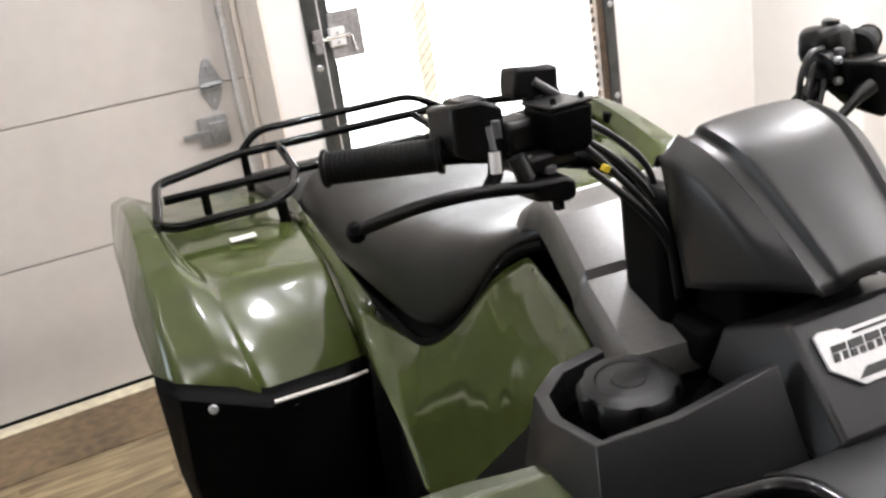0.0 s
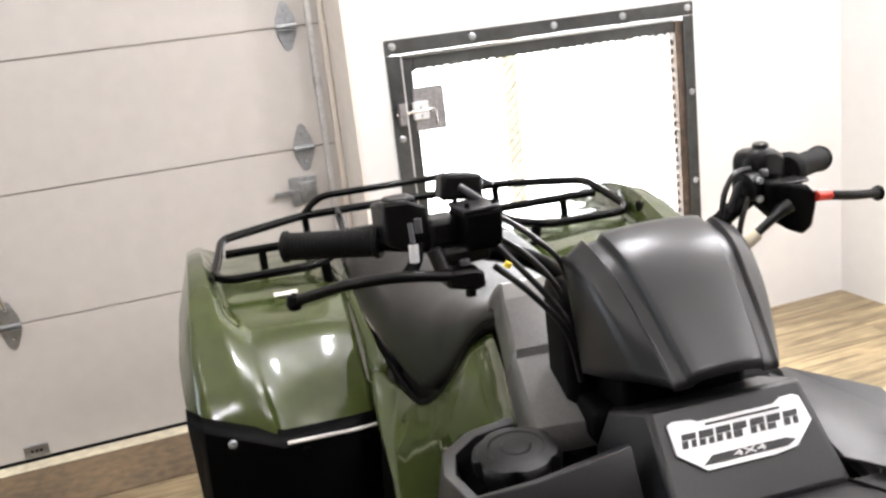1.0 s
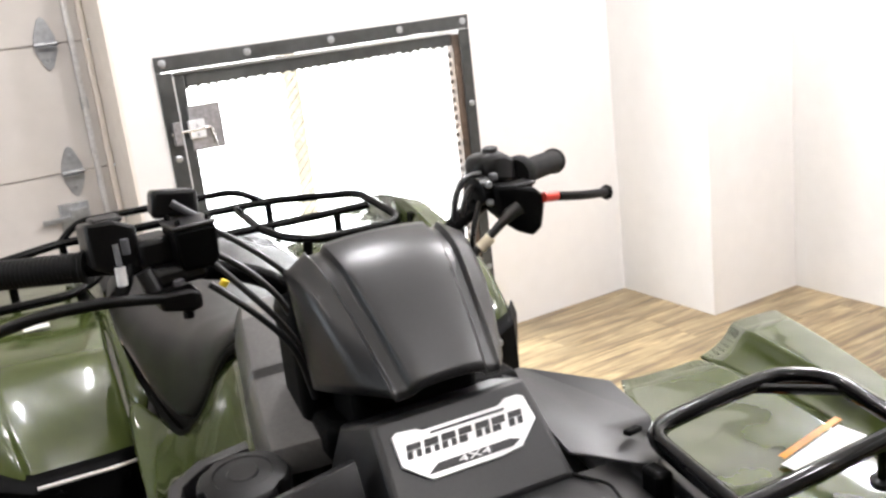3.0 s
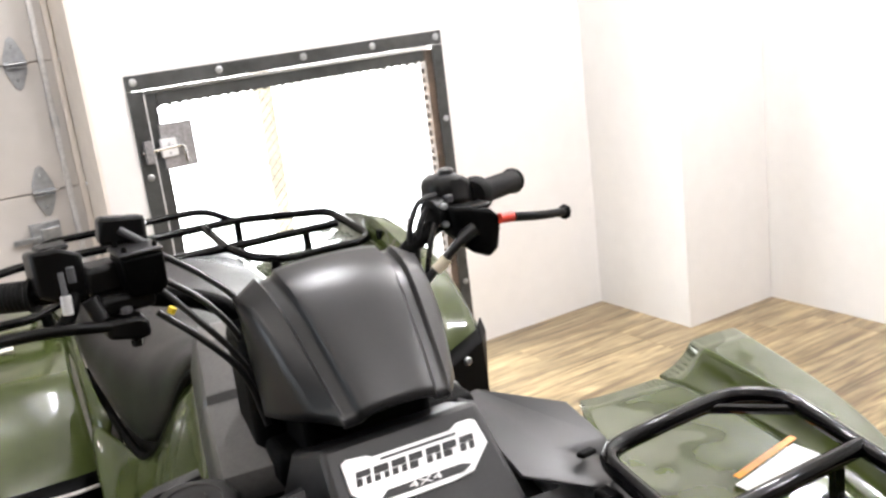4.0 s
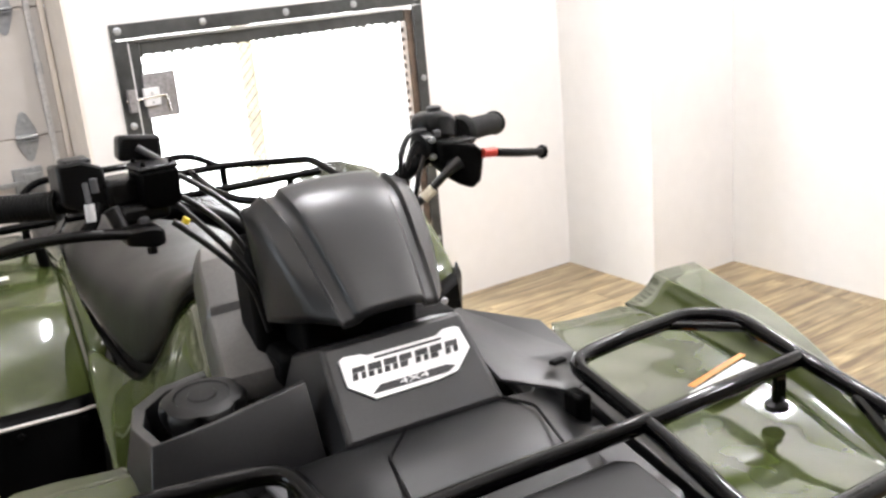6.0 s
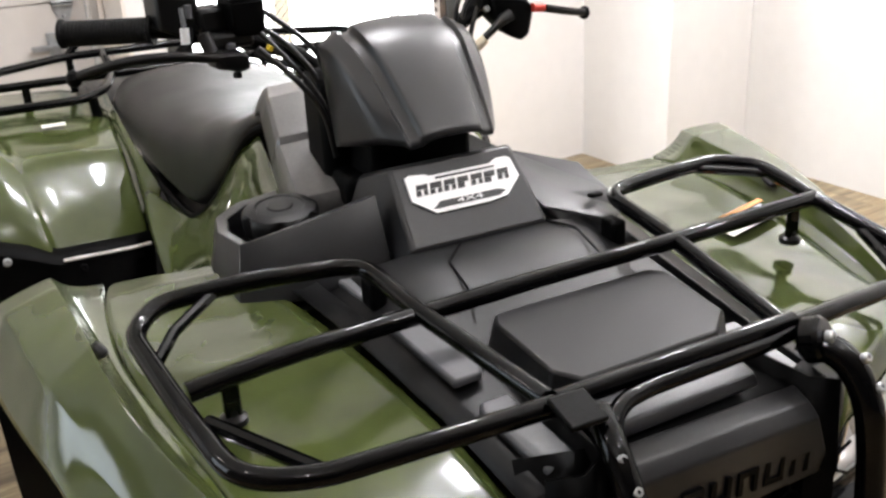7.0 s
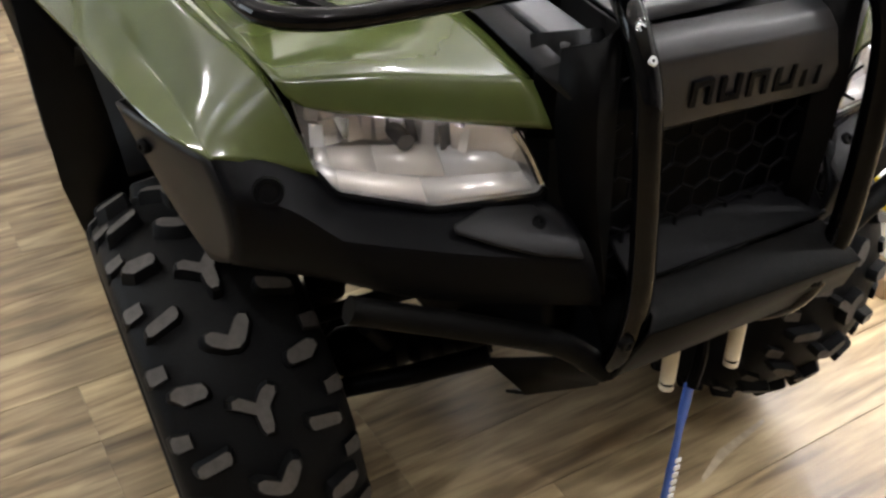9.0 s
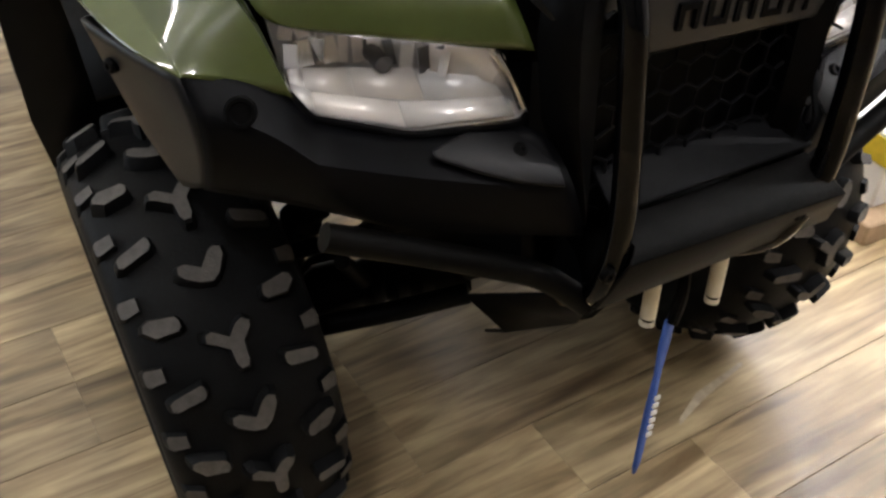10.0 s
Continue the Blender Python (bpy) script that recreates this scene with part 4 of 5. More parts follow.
for i, (w, cut_at, slim) in enumerate(((0.0148, 0.55, 0), (0.0150, 0.45, 0), (0.0150, 0.5, 0), (0.0140, 0.5, 1), (0.0150, 0.5, 0), (0.0140, 0.45, 1), (0.0148, 0.55, 0))):
    x = -0.062 + i * 0.0182
    z0, z1 = 0.0075, 0.0212
    zc = z0 + (z1 - z0) * cut_at
    part("print_bar", flat(x, x + w, zc + 0.0004, z1), BADGE_DARK, bp)
    part("print_bar", flat(x, x + w * (0.62 if slim else 0.40), z0, zc - 0.0004), BADGE_DARK, bp)
    if not slim:
        part("print_bar", flat(x + w * 0.66, x + w, z0, zc - 0.0004), BADGE_DARK, bp)
part("print_bar", flat(-0.036, 0.044, 0.0250, 0.0272), BADGE_DARK, bp)
part("print_bar", prism([(-0.046, -0.0115), (-0.034, -0.0035), (0.044, -0.0035), (0.054, -0.0070), (0.044, -0.0115)], 0.0010, BM @ Matrix.Translation((0, 0, 0.0032))), BADGE_DARK, bp)


def lettering(text, size, m):
    """Raised letters as a mesh, centred, in the plane of m."""
    c = bpy.data.curves.new("letters", "FONT")
    c.body, c.size, c.extrude, c.align_x, c.align_y = text, size, 0.0004, "CENTER", "CENTER"
    ob = bpy.data.objects.new("letters", c)
    scene.collection.objects.link(ob)
    me = bpy.data.meshes.new_from_object(ob.evaluated_get(bpy.context.evaluated_depsgraph_get()))
    bpy.data.objects.remove(ob)
    bm = bmesh.new()
    bm.from_mesh(me)
    bpy.data.meshes.remove(me)
    bm.transform(m)
    return bm


part("lettering", lettering("4X4", 0.0085, BM @ Matrix.Translation((0.004, -0.0075, 0.0046)) @ Matrix.Diagonal((2.4, 1, 1, 1))), SILVER, bp, "silver mark on a dark bar")

# fuel filler tray on one side, plain shoulder on the other
rim_line = [(-0.168, 0.385, 0.960), (-0.222, 0.378, 0.956), (-0.258, 0.350, 0.952), (-0.270, 0.300, 0.952), (-0.262, 0.235, 0.956), (-0.203, 0.202, 0.976), (-0.108, 0.196, 0.995)]
foot_line = [(-0.168, 0.395, 0.89), (-0.232, 0.388, 0.88), (-0.272, 0.358, 0.88), (-0.288, 0.300, 0.885), (-0.278, 0.205, 0.895), (-0.214, 0.168, 0.900), (-0.108, 0.160, 0.920)]
lip_in = [(-0.168, 0.371, 0.958), (-0.217, 0.366, 0.954), (-0.246, 0.342, 0.950), (-0.257, 0.300, 0.950), (-0.251, 0.243, 0.954), (-0.200, 0.214, 0.974), (-0.108, 0.208, 0.993)]
deep = [(x + 0.004, y + 0.002, 0.914) for x, y, z in lip_in]
tray = part("filler_tray", loft([foot_line, rim_line, lip_in, deep], cap=False), PANEL, quad, "matt black tray round the fuel cap", thick=0.003, bevel=0.003)
part("tray_floor", loft([[(-0.235, 0.375, 0.912), (-0.268, 0.32, 0.912), (-0.255, 0.225, 0.914), (-0.20, 0.20, 0.914), (-0.10, 0.20, 0.92)], [(-0.15, 0.385, 0.93), (-0.15, 0.36, 0.926), (-0.14, 0.32, 0.924), (-0.12, 0.30, 0.924), (-0.095, 0.30, 0.94)]], cap=False), PITCH, tray, thick=0.004)
part("filler_neck", lathe([(0.030, 0.905), (0.036, 0.908), (0.036, 0.936), (0.030, 0.936)], Matrix.Translation((-0.194, 0.292, 0)), 24), PITCH, tray)


def lobed(profile, m, lobes=6, depth=0.10, sides=72):
    """A knob: a body of revolution whose rim is scooped out for the fingers."""
    bm = bmesh.new()
    rings = []
    for r, z, scoop in profile:
        ring = []
        for k in range(sides):
            a = 2 * math.pi * k / sides
            wave = max(0.0, math.cos(lobes * a)) ** 2
            ring.append(bm.verts.new(m @ Vector((r * (1 - depth * scoop * wave) * math.cos(a), r * (1 - depth * scoop * wave) * math.sin(a), z))))
        rings.append(ring)
    for a, b in zip(rings, rings[1:]):
        for k in range(sides):
            bm.faces.new((a[k], a[(k + 1) % sides], b[(k + 1) % sides], b[k]))
    bm.faces.new(rings[0][::-1])
    bm.faces.new(rings[-1])
    return bm


cap = part("fuel_cap", lobed([(0.039, 0.0, 1), (0.043, 0.004, 1.2), (0.046, 0.016, 1.3), (0.047, 0.026, 1.2), (0.046, 0.031, 0.7), (0.043, 0.0345, 0.3), (0.036, 0.0365, 0), (0.030, 0.0375, 0), (0.0285, 0.0360, 0), (0.016, 0.0370, 0), (0.0145, 0.0385, 0), (0.002, 0.0390, 0)], Matrix.Translation((-0.193, 0.291, 0.936)) @ pose(0, 0, 0, 5, -3, 10), 6, 0.17), CAPBLACK, quad, "round black fuel cap with scooped grip", angle=32)
part("tank_shoulder", loft([[(0.105, 0.30, 0.985), (0.105, 0.17, 0.945), (0.17, 0.12, 0.93)], [(0.150, 0.34, 0.97), (0.16, 0.2, 0.945), (0.20, 0.14, 0.925)], [(0.225, 0.27, 0.955), (0.235, 0.21, 0.93), (0.232, 0.20, 0.91)], [(0.27, 0.33, 0.91), (0.25, 0.22, 0.90), (0.235, 0.20, 0.895)]], cap=False), PANEL, quad, "flat black shoulder panel", thick=0.004, bevel=0.004)
part("shoulder_clip", boxed(-0.012, 0.012, -0.005, 0.005, 0.0, 0.006, m=Matrix.Translation((0.182, 0.170, 0.941)) @ pose(0, 0, 0, 0, 8, 20)), PITCH, quad, bevel=0.002)

# tank cover between seat and bars
rows = []
for y, hw, zt in ((0.345, 0.150, 0.925), (0.352, 0.149, 0.954), (0.400, 0.142, 0.976), (0.452, 0.134, 0.998), (0.455, 0.133, 1.008), (0.462, 0.131, 1.0125), (0.530, 0.118, 1.046), (0.580, 0.104, 1.050), (0.63, 0.096, 1.035), (0.68, 0.09, 1.01)):
    half = [(0, y - 0.03, zt + 0.012), (hw - 0.045, y - 0.02, zt + 0.008), (hw, y, zt), (hw + 0.003, y + 0.002, zt - 0.006), (hw + 0.012, y + 0.012, zt - 0.036)]
    rows.append([(-p, q, r) for p, q, r in half[::-1]] + half[1:])
part("tank_cover", loft(rows, cap=False), GLOSSY, quad, "moulded tank cover, its dark grey lightened for sheen", thick=0.004, angle=20)
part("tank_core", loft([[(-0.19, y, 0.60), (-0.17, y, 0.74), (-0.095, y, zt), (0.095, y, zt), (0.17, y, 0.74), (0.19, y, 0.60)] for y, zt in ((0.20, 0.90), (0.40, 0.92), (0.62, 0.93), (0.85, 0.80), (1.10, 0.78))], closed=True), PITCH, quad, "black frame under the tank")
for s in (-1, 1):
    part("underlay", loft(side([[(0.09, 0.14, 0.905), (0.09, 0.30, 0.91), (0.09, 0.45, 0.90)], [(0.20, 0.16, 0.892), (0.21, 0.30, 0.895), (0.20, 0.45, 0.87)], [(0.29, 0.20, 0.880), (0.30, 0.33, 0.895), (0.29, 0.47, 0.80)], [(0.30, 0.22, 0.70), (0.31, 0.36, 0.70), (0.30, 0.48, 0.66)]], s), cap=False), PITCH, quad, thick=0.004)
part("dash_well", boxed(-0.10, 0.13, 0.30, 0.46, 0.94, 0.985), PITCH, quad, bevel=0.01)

# seat
rows = []
for y, hw, zt, zs in ((0.565, 0.055, 1.030, 1.000), (0.62, 0.092, 1.022, 0.985), (0.67, 0.110, 1.004, 0.965), (0.72, 0.120, 0.985, 0.922), (0.78, 0.132, 0.966, 0.852), (0.85, 0.150, 0.948, 0.793), (0.92, 0.164, 0.936, 0.752), (1.00, 0.175, 0.925, 0.765), (1.12, 0.188, 0.918, 0.790), (1.30, 0.195, 0.918, 0.80), (1.48, 0.190, 0.925, 0.81), (1.56, 0.175, 0.915, 0.82)):
    h = zt - zs
    rows.append([(-hw, y, zs), (-hw * 1.04, y, zs + 0.25 * h), (-hw * 1.0, y, zs + 0.6 * h), (-hw * 0.86, y, zt - 0.10 * h), (-hw * 0.5, y, zt), (0, y, zt + 0.004), (hw * 0.5, y, zt), (hw * 0.86, y, zt - 0.10 * h), (hw, y, zs + 0.6 * h), (hw * 1.04, y, zs + 0.25 * h), (hw, y, zs)])
seat = part("seat", loft(rows, closed=True), VINYL, quad, "black vinyl seat", sub=2, angle=70)
for s in (-1, 1):
    part("piping", bar([(s * r[0][0] * -1.01, r[0][1], r[0][2] - 0.002) for r in rows[1:10]], 0.0075, 0.05, 8), PITCH, seat)

# green side panels under the tank
for s in (-1, 1):
    rows = [[(0.150, 0.400, 0.935), (0.190, 0.400, 0.885), (0.205, 0.400, 0.800), (0.225, 0.400, 0.720), (0.250, 0.400, 0.620)],
            [(0.130, 0.520, 0.950), (0.168, 0.520, 0.905), (0.196, 0.510, 0.800), (0.220, 0.500, 0.720), (0.247, 0.495, 0.620)],
            [(0.110, 0.635, 0.966), (0.150, 0.630, 0.900), (0.185, 0.615, 0.810), (0.215, 0.600, 0.720), (0.245, 0.585, 0.620)],
            [(0.118, 0.685, 0.940), (0.153, 0.670, 0.880), (0.187, 0.650, 0.800), (0.216, 0.630, 0.710), (0.245, 0.610, 0.620)],
            [(0.128, 0.735, 0.905), (0.158, 0.715, 0.850), (0.190, 0.685, 0.780), (0.218, 0.660, 0.700), (0.246, 0.640, 0.620)],
            [(0.138, 0.790, 0.848), (0.165, 0.765, 0.810), (0.195, 0.730, 0.750), (0.222, 0.700, 0.680), (0.248, 0.670, 0.610)],
            [(0.154, 0.860, 0.787), (0.178, 0.830, 0.760), (0.204, 0.790, 0.715), (0.226, 0.745, 0.660), (0.248, 0.705, 0.605)],
            [(0.168, 0.940, 0.748), (0.192, 0.905, 0.728), (0.213, 0.855, 0.695), (0.230, 0.795, 0.650), (0.248, 0.735, 0.600)],
            [(0.190, 1.020, 0.760), (0.208, 0.975, 0.728), (0.222, 0.920, 0.695), (0.234, 0.850, 0.650), (0.246, 0.765, 0.600)],
            [(0.222, 1.075, 0.790), (0.232, 1.030, 0.750), (0.236, 0.985, 0.708), (0.238, 0.900, 0.674), (0.240, 0.800, 0.625)]]
    part("side_panel", sheet(side(rows, s), (2, 8), (0,), 0.8), GREEN, quad, "glossy olive green side panel", sub=2, thick=0.004, angle=60)
    for i in range(5):
        part("wing_print", boxed(-0.006, 0.006, -0.007 - 0.0012 * (3 - abs(2 - i)), 0.002 + 0.0015 * (3 - abs(2 - i)), -0.034 + i * 0.013, -0.0235 + i * 0.013, m=Matrix.Translation((s * 0.172, 0.552, 0.842)) @ pose(0, 0, 0, -14, s * -20, 0)), BADGE_DARK, quad)

# rear fenders
for s in (-1, 1):
    part("inner_panel", loft(side([[(0.190, 1.075, 0.775), (0.202, 1.10, 0.805), (0.205, 1.2, 0.83), (0.20, 1.40, 0.86), (0.19, 1.58, 0.87)], [(0.224, 1.078, 0.66), (0.230, 1.11, 0.70), (0.23, 1.22, 0.80), (0.22, 1.40, 0.85), (0.22, 1.60, 0.86)]], s), cap=False), GREEN, quad, "olive green inner panel beside the seat", thick=0.004, angle=60)
    # near-black sheet added as the shade beside the frame
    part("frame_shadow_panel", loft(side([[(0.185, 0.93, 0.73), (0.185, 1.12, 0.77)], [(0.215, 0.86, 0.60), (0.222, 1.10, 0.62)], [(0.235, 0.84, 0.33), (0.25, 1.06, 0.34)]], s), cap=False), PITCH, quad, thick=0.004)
for s in (-1, 1):
    c0 = [(0.222, 1.072, 0.668), (0.226, 1.12, 0.740), (0.228, 1.20, 0.822), (0.215, 1.36, 0.846), (0.215, 1.55, 0.85), (0.22, 1.82, 0.83)]
    c1 = [(0.262, 1.060, 0.672), (0.264, 1.11, 0.745), (0.266, 1.195, 0.832), (0.262, 1.36, 0.852), (0.262, 1.55, 0.862), (0.262, 1.82, 0.84)]
    c2 = [(0.393, 1.040, 0.679), (0.405, 1.085, 0.755), (0.418, 1.185, 0.838), (0.432, 1.34, 0.862), (0.445, 1.55, 0.872), (0.445, 1.82, 0.85)]
    c3 = [(0.405, 1.036, 0.682), (0.420, 1.072, 0.765), (0.436, 1.175, 0.850), (0.462, 1.36, 0.868), (0.466, 1.55, 0.876), (0.46, 1.82, 0.86)]
    c4 = [(0.448, 1.044, 0.699), (0.460, 1.080, 0.785), (0.473, 1.180, 0.874), (0.488, 1.42, 0.938), (0.492, 1.56, 0.936), (0.50, 1.82, 0.88)]
    c5 = [(0.529, 1.062, 0.729), (0.533, 1.10, 0.800), (0.530, 1.21, 0.872), (0.519, 1.41, 0.934), (0.522, 1.56, 0.93), (0.53, 1.82, 0.87)]
    c6 = [(0.555, 1.095, 0.735), (0.560, 1.15, 0.760), (0.562, 1.26, 0.795), (0.555, 1.45, 0.83), (0.555, 1.56, 0.82), (0.55, 1.82, 0.77)]
    rf = part("rear_fender", sheet(side([c0, c1, c2, c3, c4, c5, c6], s), (1, 2, 3, 4, 5), (0, 2), 0.85), GREEN, quad, "glossy olive green rear fender", sub=2, thick=0.004, angle=60)
    part("fender_vent", boxed(s * 0.477 - 0.006, s * 0.477 + 0.006, 1.375, 1.40, 0.872, 0.915), PITCH, rf, bevel=0.003)
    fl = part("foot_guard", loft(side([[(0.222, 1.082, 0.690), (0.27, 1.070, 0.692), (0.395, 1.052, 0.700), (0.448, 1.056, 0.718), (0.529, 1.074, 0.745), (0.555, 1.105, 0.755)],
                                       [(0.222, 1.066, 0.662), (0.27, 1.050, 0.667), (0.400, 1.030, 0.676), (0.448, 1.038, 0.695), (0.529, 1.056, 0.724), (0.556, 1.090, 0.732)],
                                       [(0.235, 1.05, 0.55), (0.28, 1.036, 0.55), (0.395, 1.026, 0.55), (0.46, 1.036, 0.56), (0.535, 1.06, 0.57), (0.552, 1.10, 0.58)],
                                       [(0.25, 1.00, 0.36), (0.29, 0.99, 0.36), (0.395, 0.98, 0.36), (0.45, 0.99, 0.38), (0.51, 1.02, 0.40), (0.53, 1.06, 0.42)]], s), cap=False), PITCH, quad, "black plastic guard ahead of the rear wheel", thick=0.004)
    part("guard_lip", bar([(s * 0.228, 1.058, 0.6725), (s * 0.27, 1.046, 0.6755), (s * 0.392, 1.029, 0.6845)], 0.0035, 0.0, 8), SILVERTRIM, fl, "pale edge strip")
    for p in ((0.486, 1.038, 0.700), (0.250, 1.05, 0.655), (0.36, 1.03, 0.662)):
        screw(fl, (s * p[0], p[1], p[2]), (0, -1, 0.2), 0.008, ZINC if p[0] > 0.4 else PITCH)
    part("footwell", boxed(s * 0.37 - 0.15, s * 0.37 + 0.15, 0.42, 1.02, 0.30, 0.33), PITCH, quad, bevel=0.005)
part("rear_deck", boxed(-0.22, 0.22, 1.50, 1.85, 0.80, 0.86), BLACK, quad, bevel=0.012)

# front rack
R = 0.0098
fr = part("front_rack", bar([(-0.388, -0.016, 0.930), (-0.30, -0.012, 0.938), (0, -0.010, 0.946), (0.16, -0.012, 0.948), (0.30, 0.0, 0.946), (0.395, 0.010, 0.943)], R, 0.05), TUBE, quad, "gloss black tubular front rack")
for s in (-1, 1):
    if s < 0:
        loop = [(0.131, -0.195, 0.932), (0.160, 0.0, 0.946), (0.166, 0.108, 0.956), (0.295, 0.120, 0.961), (0.382, 0.124, 0.957), (0.412, 0.09, 0.947), (0.400, -0.04, 0.932)]
        brace = [(0.405, 0.03, 0.938), (0.375, 0.08, 0.944), (0.325, 0.118, 0.957)]
    else:
        loop = [(0.131, -0.195, 0.932), (0.159, -0.020, 0.946), (0.178, 0.142, 0.955), (0.269, 0.147, 0.960), (0.361, 0.151, 0.961), (0.404, 0.117, 0.957), (0.393, 0.010, 0.943)]
        brace = [(0.319, 0.149, 0.958), (0.399, 0.097, 0.950)]
    part("loop", bar(side([loop + [(0.385, -0.150, 0.921), (0.335, -0.184, 0.923), (0.131, -0.208, 0.934)]], s)[0], R, 0.035), TUBE, fr)
    part("brace", bar(side([brace], s)[0], 0.006, 0.0, 8), TUBE, fr)
    part("brace", bar([(s * 0.385, -0.07, 0.928), (s * 0.325, -0.178, 0.923)], 0.007, 0.0, 8), TUBE, fr)
    px, py, lift = (-0.350, -0.012, 0.0) if s < 0 else (0.356, 0.006, 0.010)
    part("bracket", boxed(px - 0.008, px + 0.008, py - 0.004, py + 0.004, 0.892 + lift, 0.934 + lift), TUBE, fr, bevel=0.002)
    part("foot", lathe([(0.022, 0.0), (0.022, 0.010), (0.012, 0.016), (0.011, 0.026), (0.004, 0.028)], Matrix.Translation((px, py + 0.002, 0.884 + lift)) @ Matrix.Scale(0.6, 4), 16), PART, fr)
part("cross_bar", bar([(-0.131, -0.208, 0.937), (0.131, -0.208, 0.939)], R, 0), TUBE, fr)
part("cross_bar", bar([(-0.104, -0.262, 0.890), (-0.100, -0.242, 0.922), (-0.080, -0.228, 0.930), (-0.045, -0.221, 0.930), (0.09, -0.217, 0.930), (0.125, -0.215, 0.932)], 0.008, 0.02), TUBE, fr)
part("mount_plate", boxed(-0.018, 0.018, -0.019, 0.019, -0.003, 0.003, m=Matrix.Translation((-0.127, -0.232, 0.941)) @ pose(0, 0, 0, 14, 0, 0)), SKID, fr, "dull dark steel mount plate", bevel=0.002)
eye = part("mount_eye", lathe([(0.004, -0.011), (0.019, -0.010), (0.022, -0.006), (0.022, 0.006), (0.019, 0.010), (0.004, 0.011)], Matrix.Translation((0.131, -0.236, 0.932)) @ pose(0, 0, 0, 70, 0, 25), 20), TUBE, fr, "gloss black mount eye")
screw(eye, (0.136, -0.249, 0.938), (0.4, -0.9, 0.4), 0.007, ZINC, "bolt")
for x, y, z in ((-0.113, -0.272, 0.912), (-0.110, -0.288, 0.890), (0.152, -0.276, 0.925), (0.157, -0.290, 0.900)):
    screw(fr, (x, y, z), (0, -0.8, 0.6), 0.005, ZINC, "bolt")

# front bumper
bp2 = part("front_bumper", bar([(-0.10, -0.225, 0.925), (-0.112, -0.262, 0.915), (-0.110, -0.290, 0.870), (-0.104, -0.302, 0.760), (-0.101, -0.312, 0.655), (-0.108, -0.300, 0.575), (-0.10, -0.24, 0.53)], 0.0125, 0.05), TUBE, quad, "gloss black tubular front bumper")
part("tube", bar([(0.125, -0.225, 0.932), (0.146, -0.262, 0.922), (0.153, -0.285, 0.884), (0.157, -0.292, 0.830), (0.156, -0.297, 0.780), (0.152, -0.303, 0.710), (0.143, -0.308, 0.650), (0.114, -0.300, 0.575), (0.10, -0.24, 0.53)], 0.014, 0.05), TUBE, bp2)
part("skid_plate", loft([[(-0.095, -0.284, 0.655), (0.140, -0.284, 0.668)], [(-0.090, -0.318, 0.645), (0.148, -0.318, 0.655)], [(-0.10, -0.330, 0.634), (0.160, -0.330, 0.640)], [(-0.112, -0.305, 0.565), (0.178, -0.305, 0.585)], [(-0.10, -0.25, 0.520), (0.10, -0.25, 0.520)], [(-0.08, -0.12, 0.47), (0.08, -0.12, 0.47)]], cap=False), SKID, bp2, thick=0.004, bevel=0.002)
for s in (-1, 1):
    part("side_bar", bar([(s * 0.357, -0.239, 0.686), (s * 0.25, -0.253, 0.640), (s * 0.15, -0.270, 0.596), (s * 0.108, -0.285, 0.556)], 0.013, 0.03), SKID, bp2)
    screw(bp2, (s * 0.115, -0.318, 0.62), (0, -1, 0), 0.008, PITCH, "bolt")
    part("belly_plate", loft(side([[(0.150, -0.12, 0.455), (0.02, -0.20, 0.475)], [(0.085, -0.11, 0.365), (0.01, -0.15, 0.385)], [(0.06, -0.02, 0.28), (0.0, -0.04, 0.28)]], s), cap=False), SKID, bp2, thick=0.004)

# fascia and grille
fa = part("fascia", loft([[(-0.094, -0.238, 0.897), (-0.094, -0.258, 0.890), (-0.094, -0.270, 0.877), (-0.092, -0.271, 0.812), (-0.092, -0.255, 0.800)],
                          [(0.108, -0.238, 0.894), (0.108, -0.258, 0.887), (0.112, -0.268, 0.873), (0.140, -0.262, 0.806), (0.140, -0.248, 0.796)]], cap=False), PANEL, quad, "dark grey front fascia with sunk bars", thick=0.006, bevel=0.003)
part("hood_step", loft([[(-0.10, -0.178, 0.905), (-0.10, -0.222, 0.903), (-0.10, -0.228, 0.893)], [(0.085, -0.178, 0.910), (0.075, -0.222, 0.908), (0.075, -0.228, 0.898)]], cap=False), PANEL, quad, "dark grey hood step", thick=0.004, bevel=0.003)
# black block stands in for the dark gap behind the fascia
part("hood_gap_shade", boxed(-0.105, 0.115, -0.236, -0.15, 0.85, 0.888), PITCH, quad)
for i in range(5):
    x = -0.048 + i * 0.033
    tilt = pose(0, 0, 0, 0, 2.2, 0)
    m = Matrix.Translation((x, -0.2715 + 0.0075 * i / 4, 0.840 - 0.0025 * i)) @ tilt
    for a in ((0, 0.006, -0.012, 0.012), (0.006, 0.018, 0.006 - 0.018 * (i % 2), 0.012 - 0.018 * (i % 2)), (0.018, 0.023, -0.012, 0.012)):
        part("raised_bar", boxed(a[0], a[1], -0.001, 0.006, a[2], a[3], m=m), PITCH, fa)
part("grille_back", boxed(-0.11, 0.15, -0.225, -0.215, 0.62, 0.81), PITCH, quad)
bm = bmesh.new()
HR = 0.019
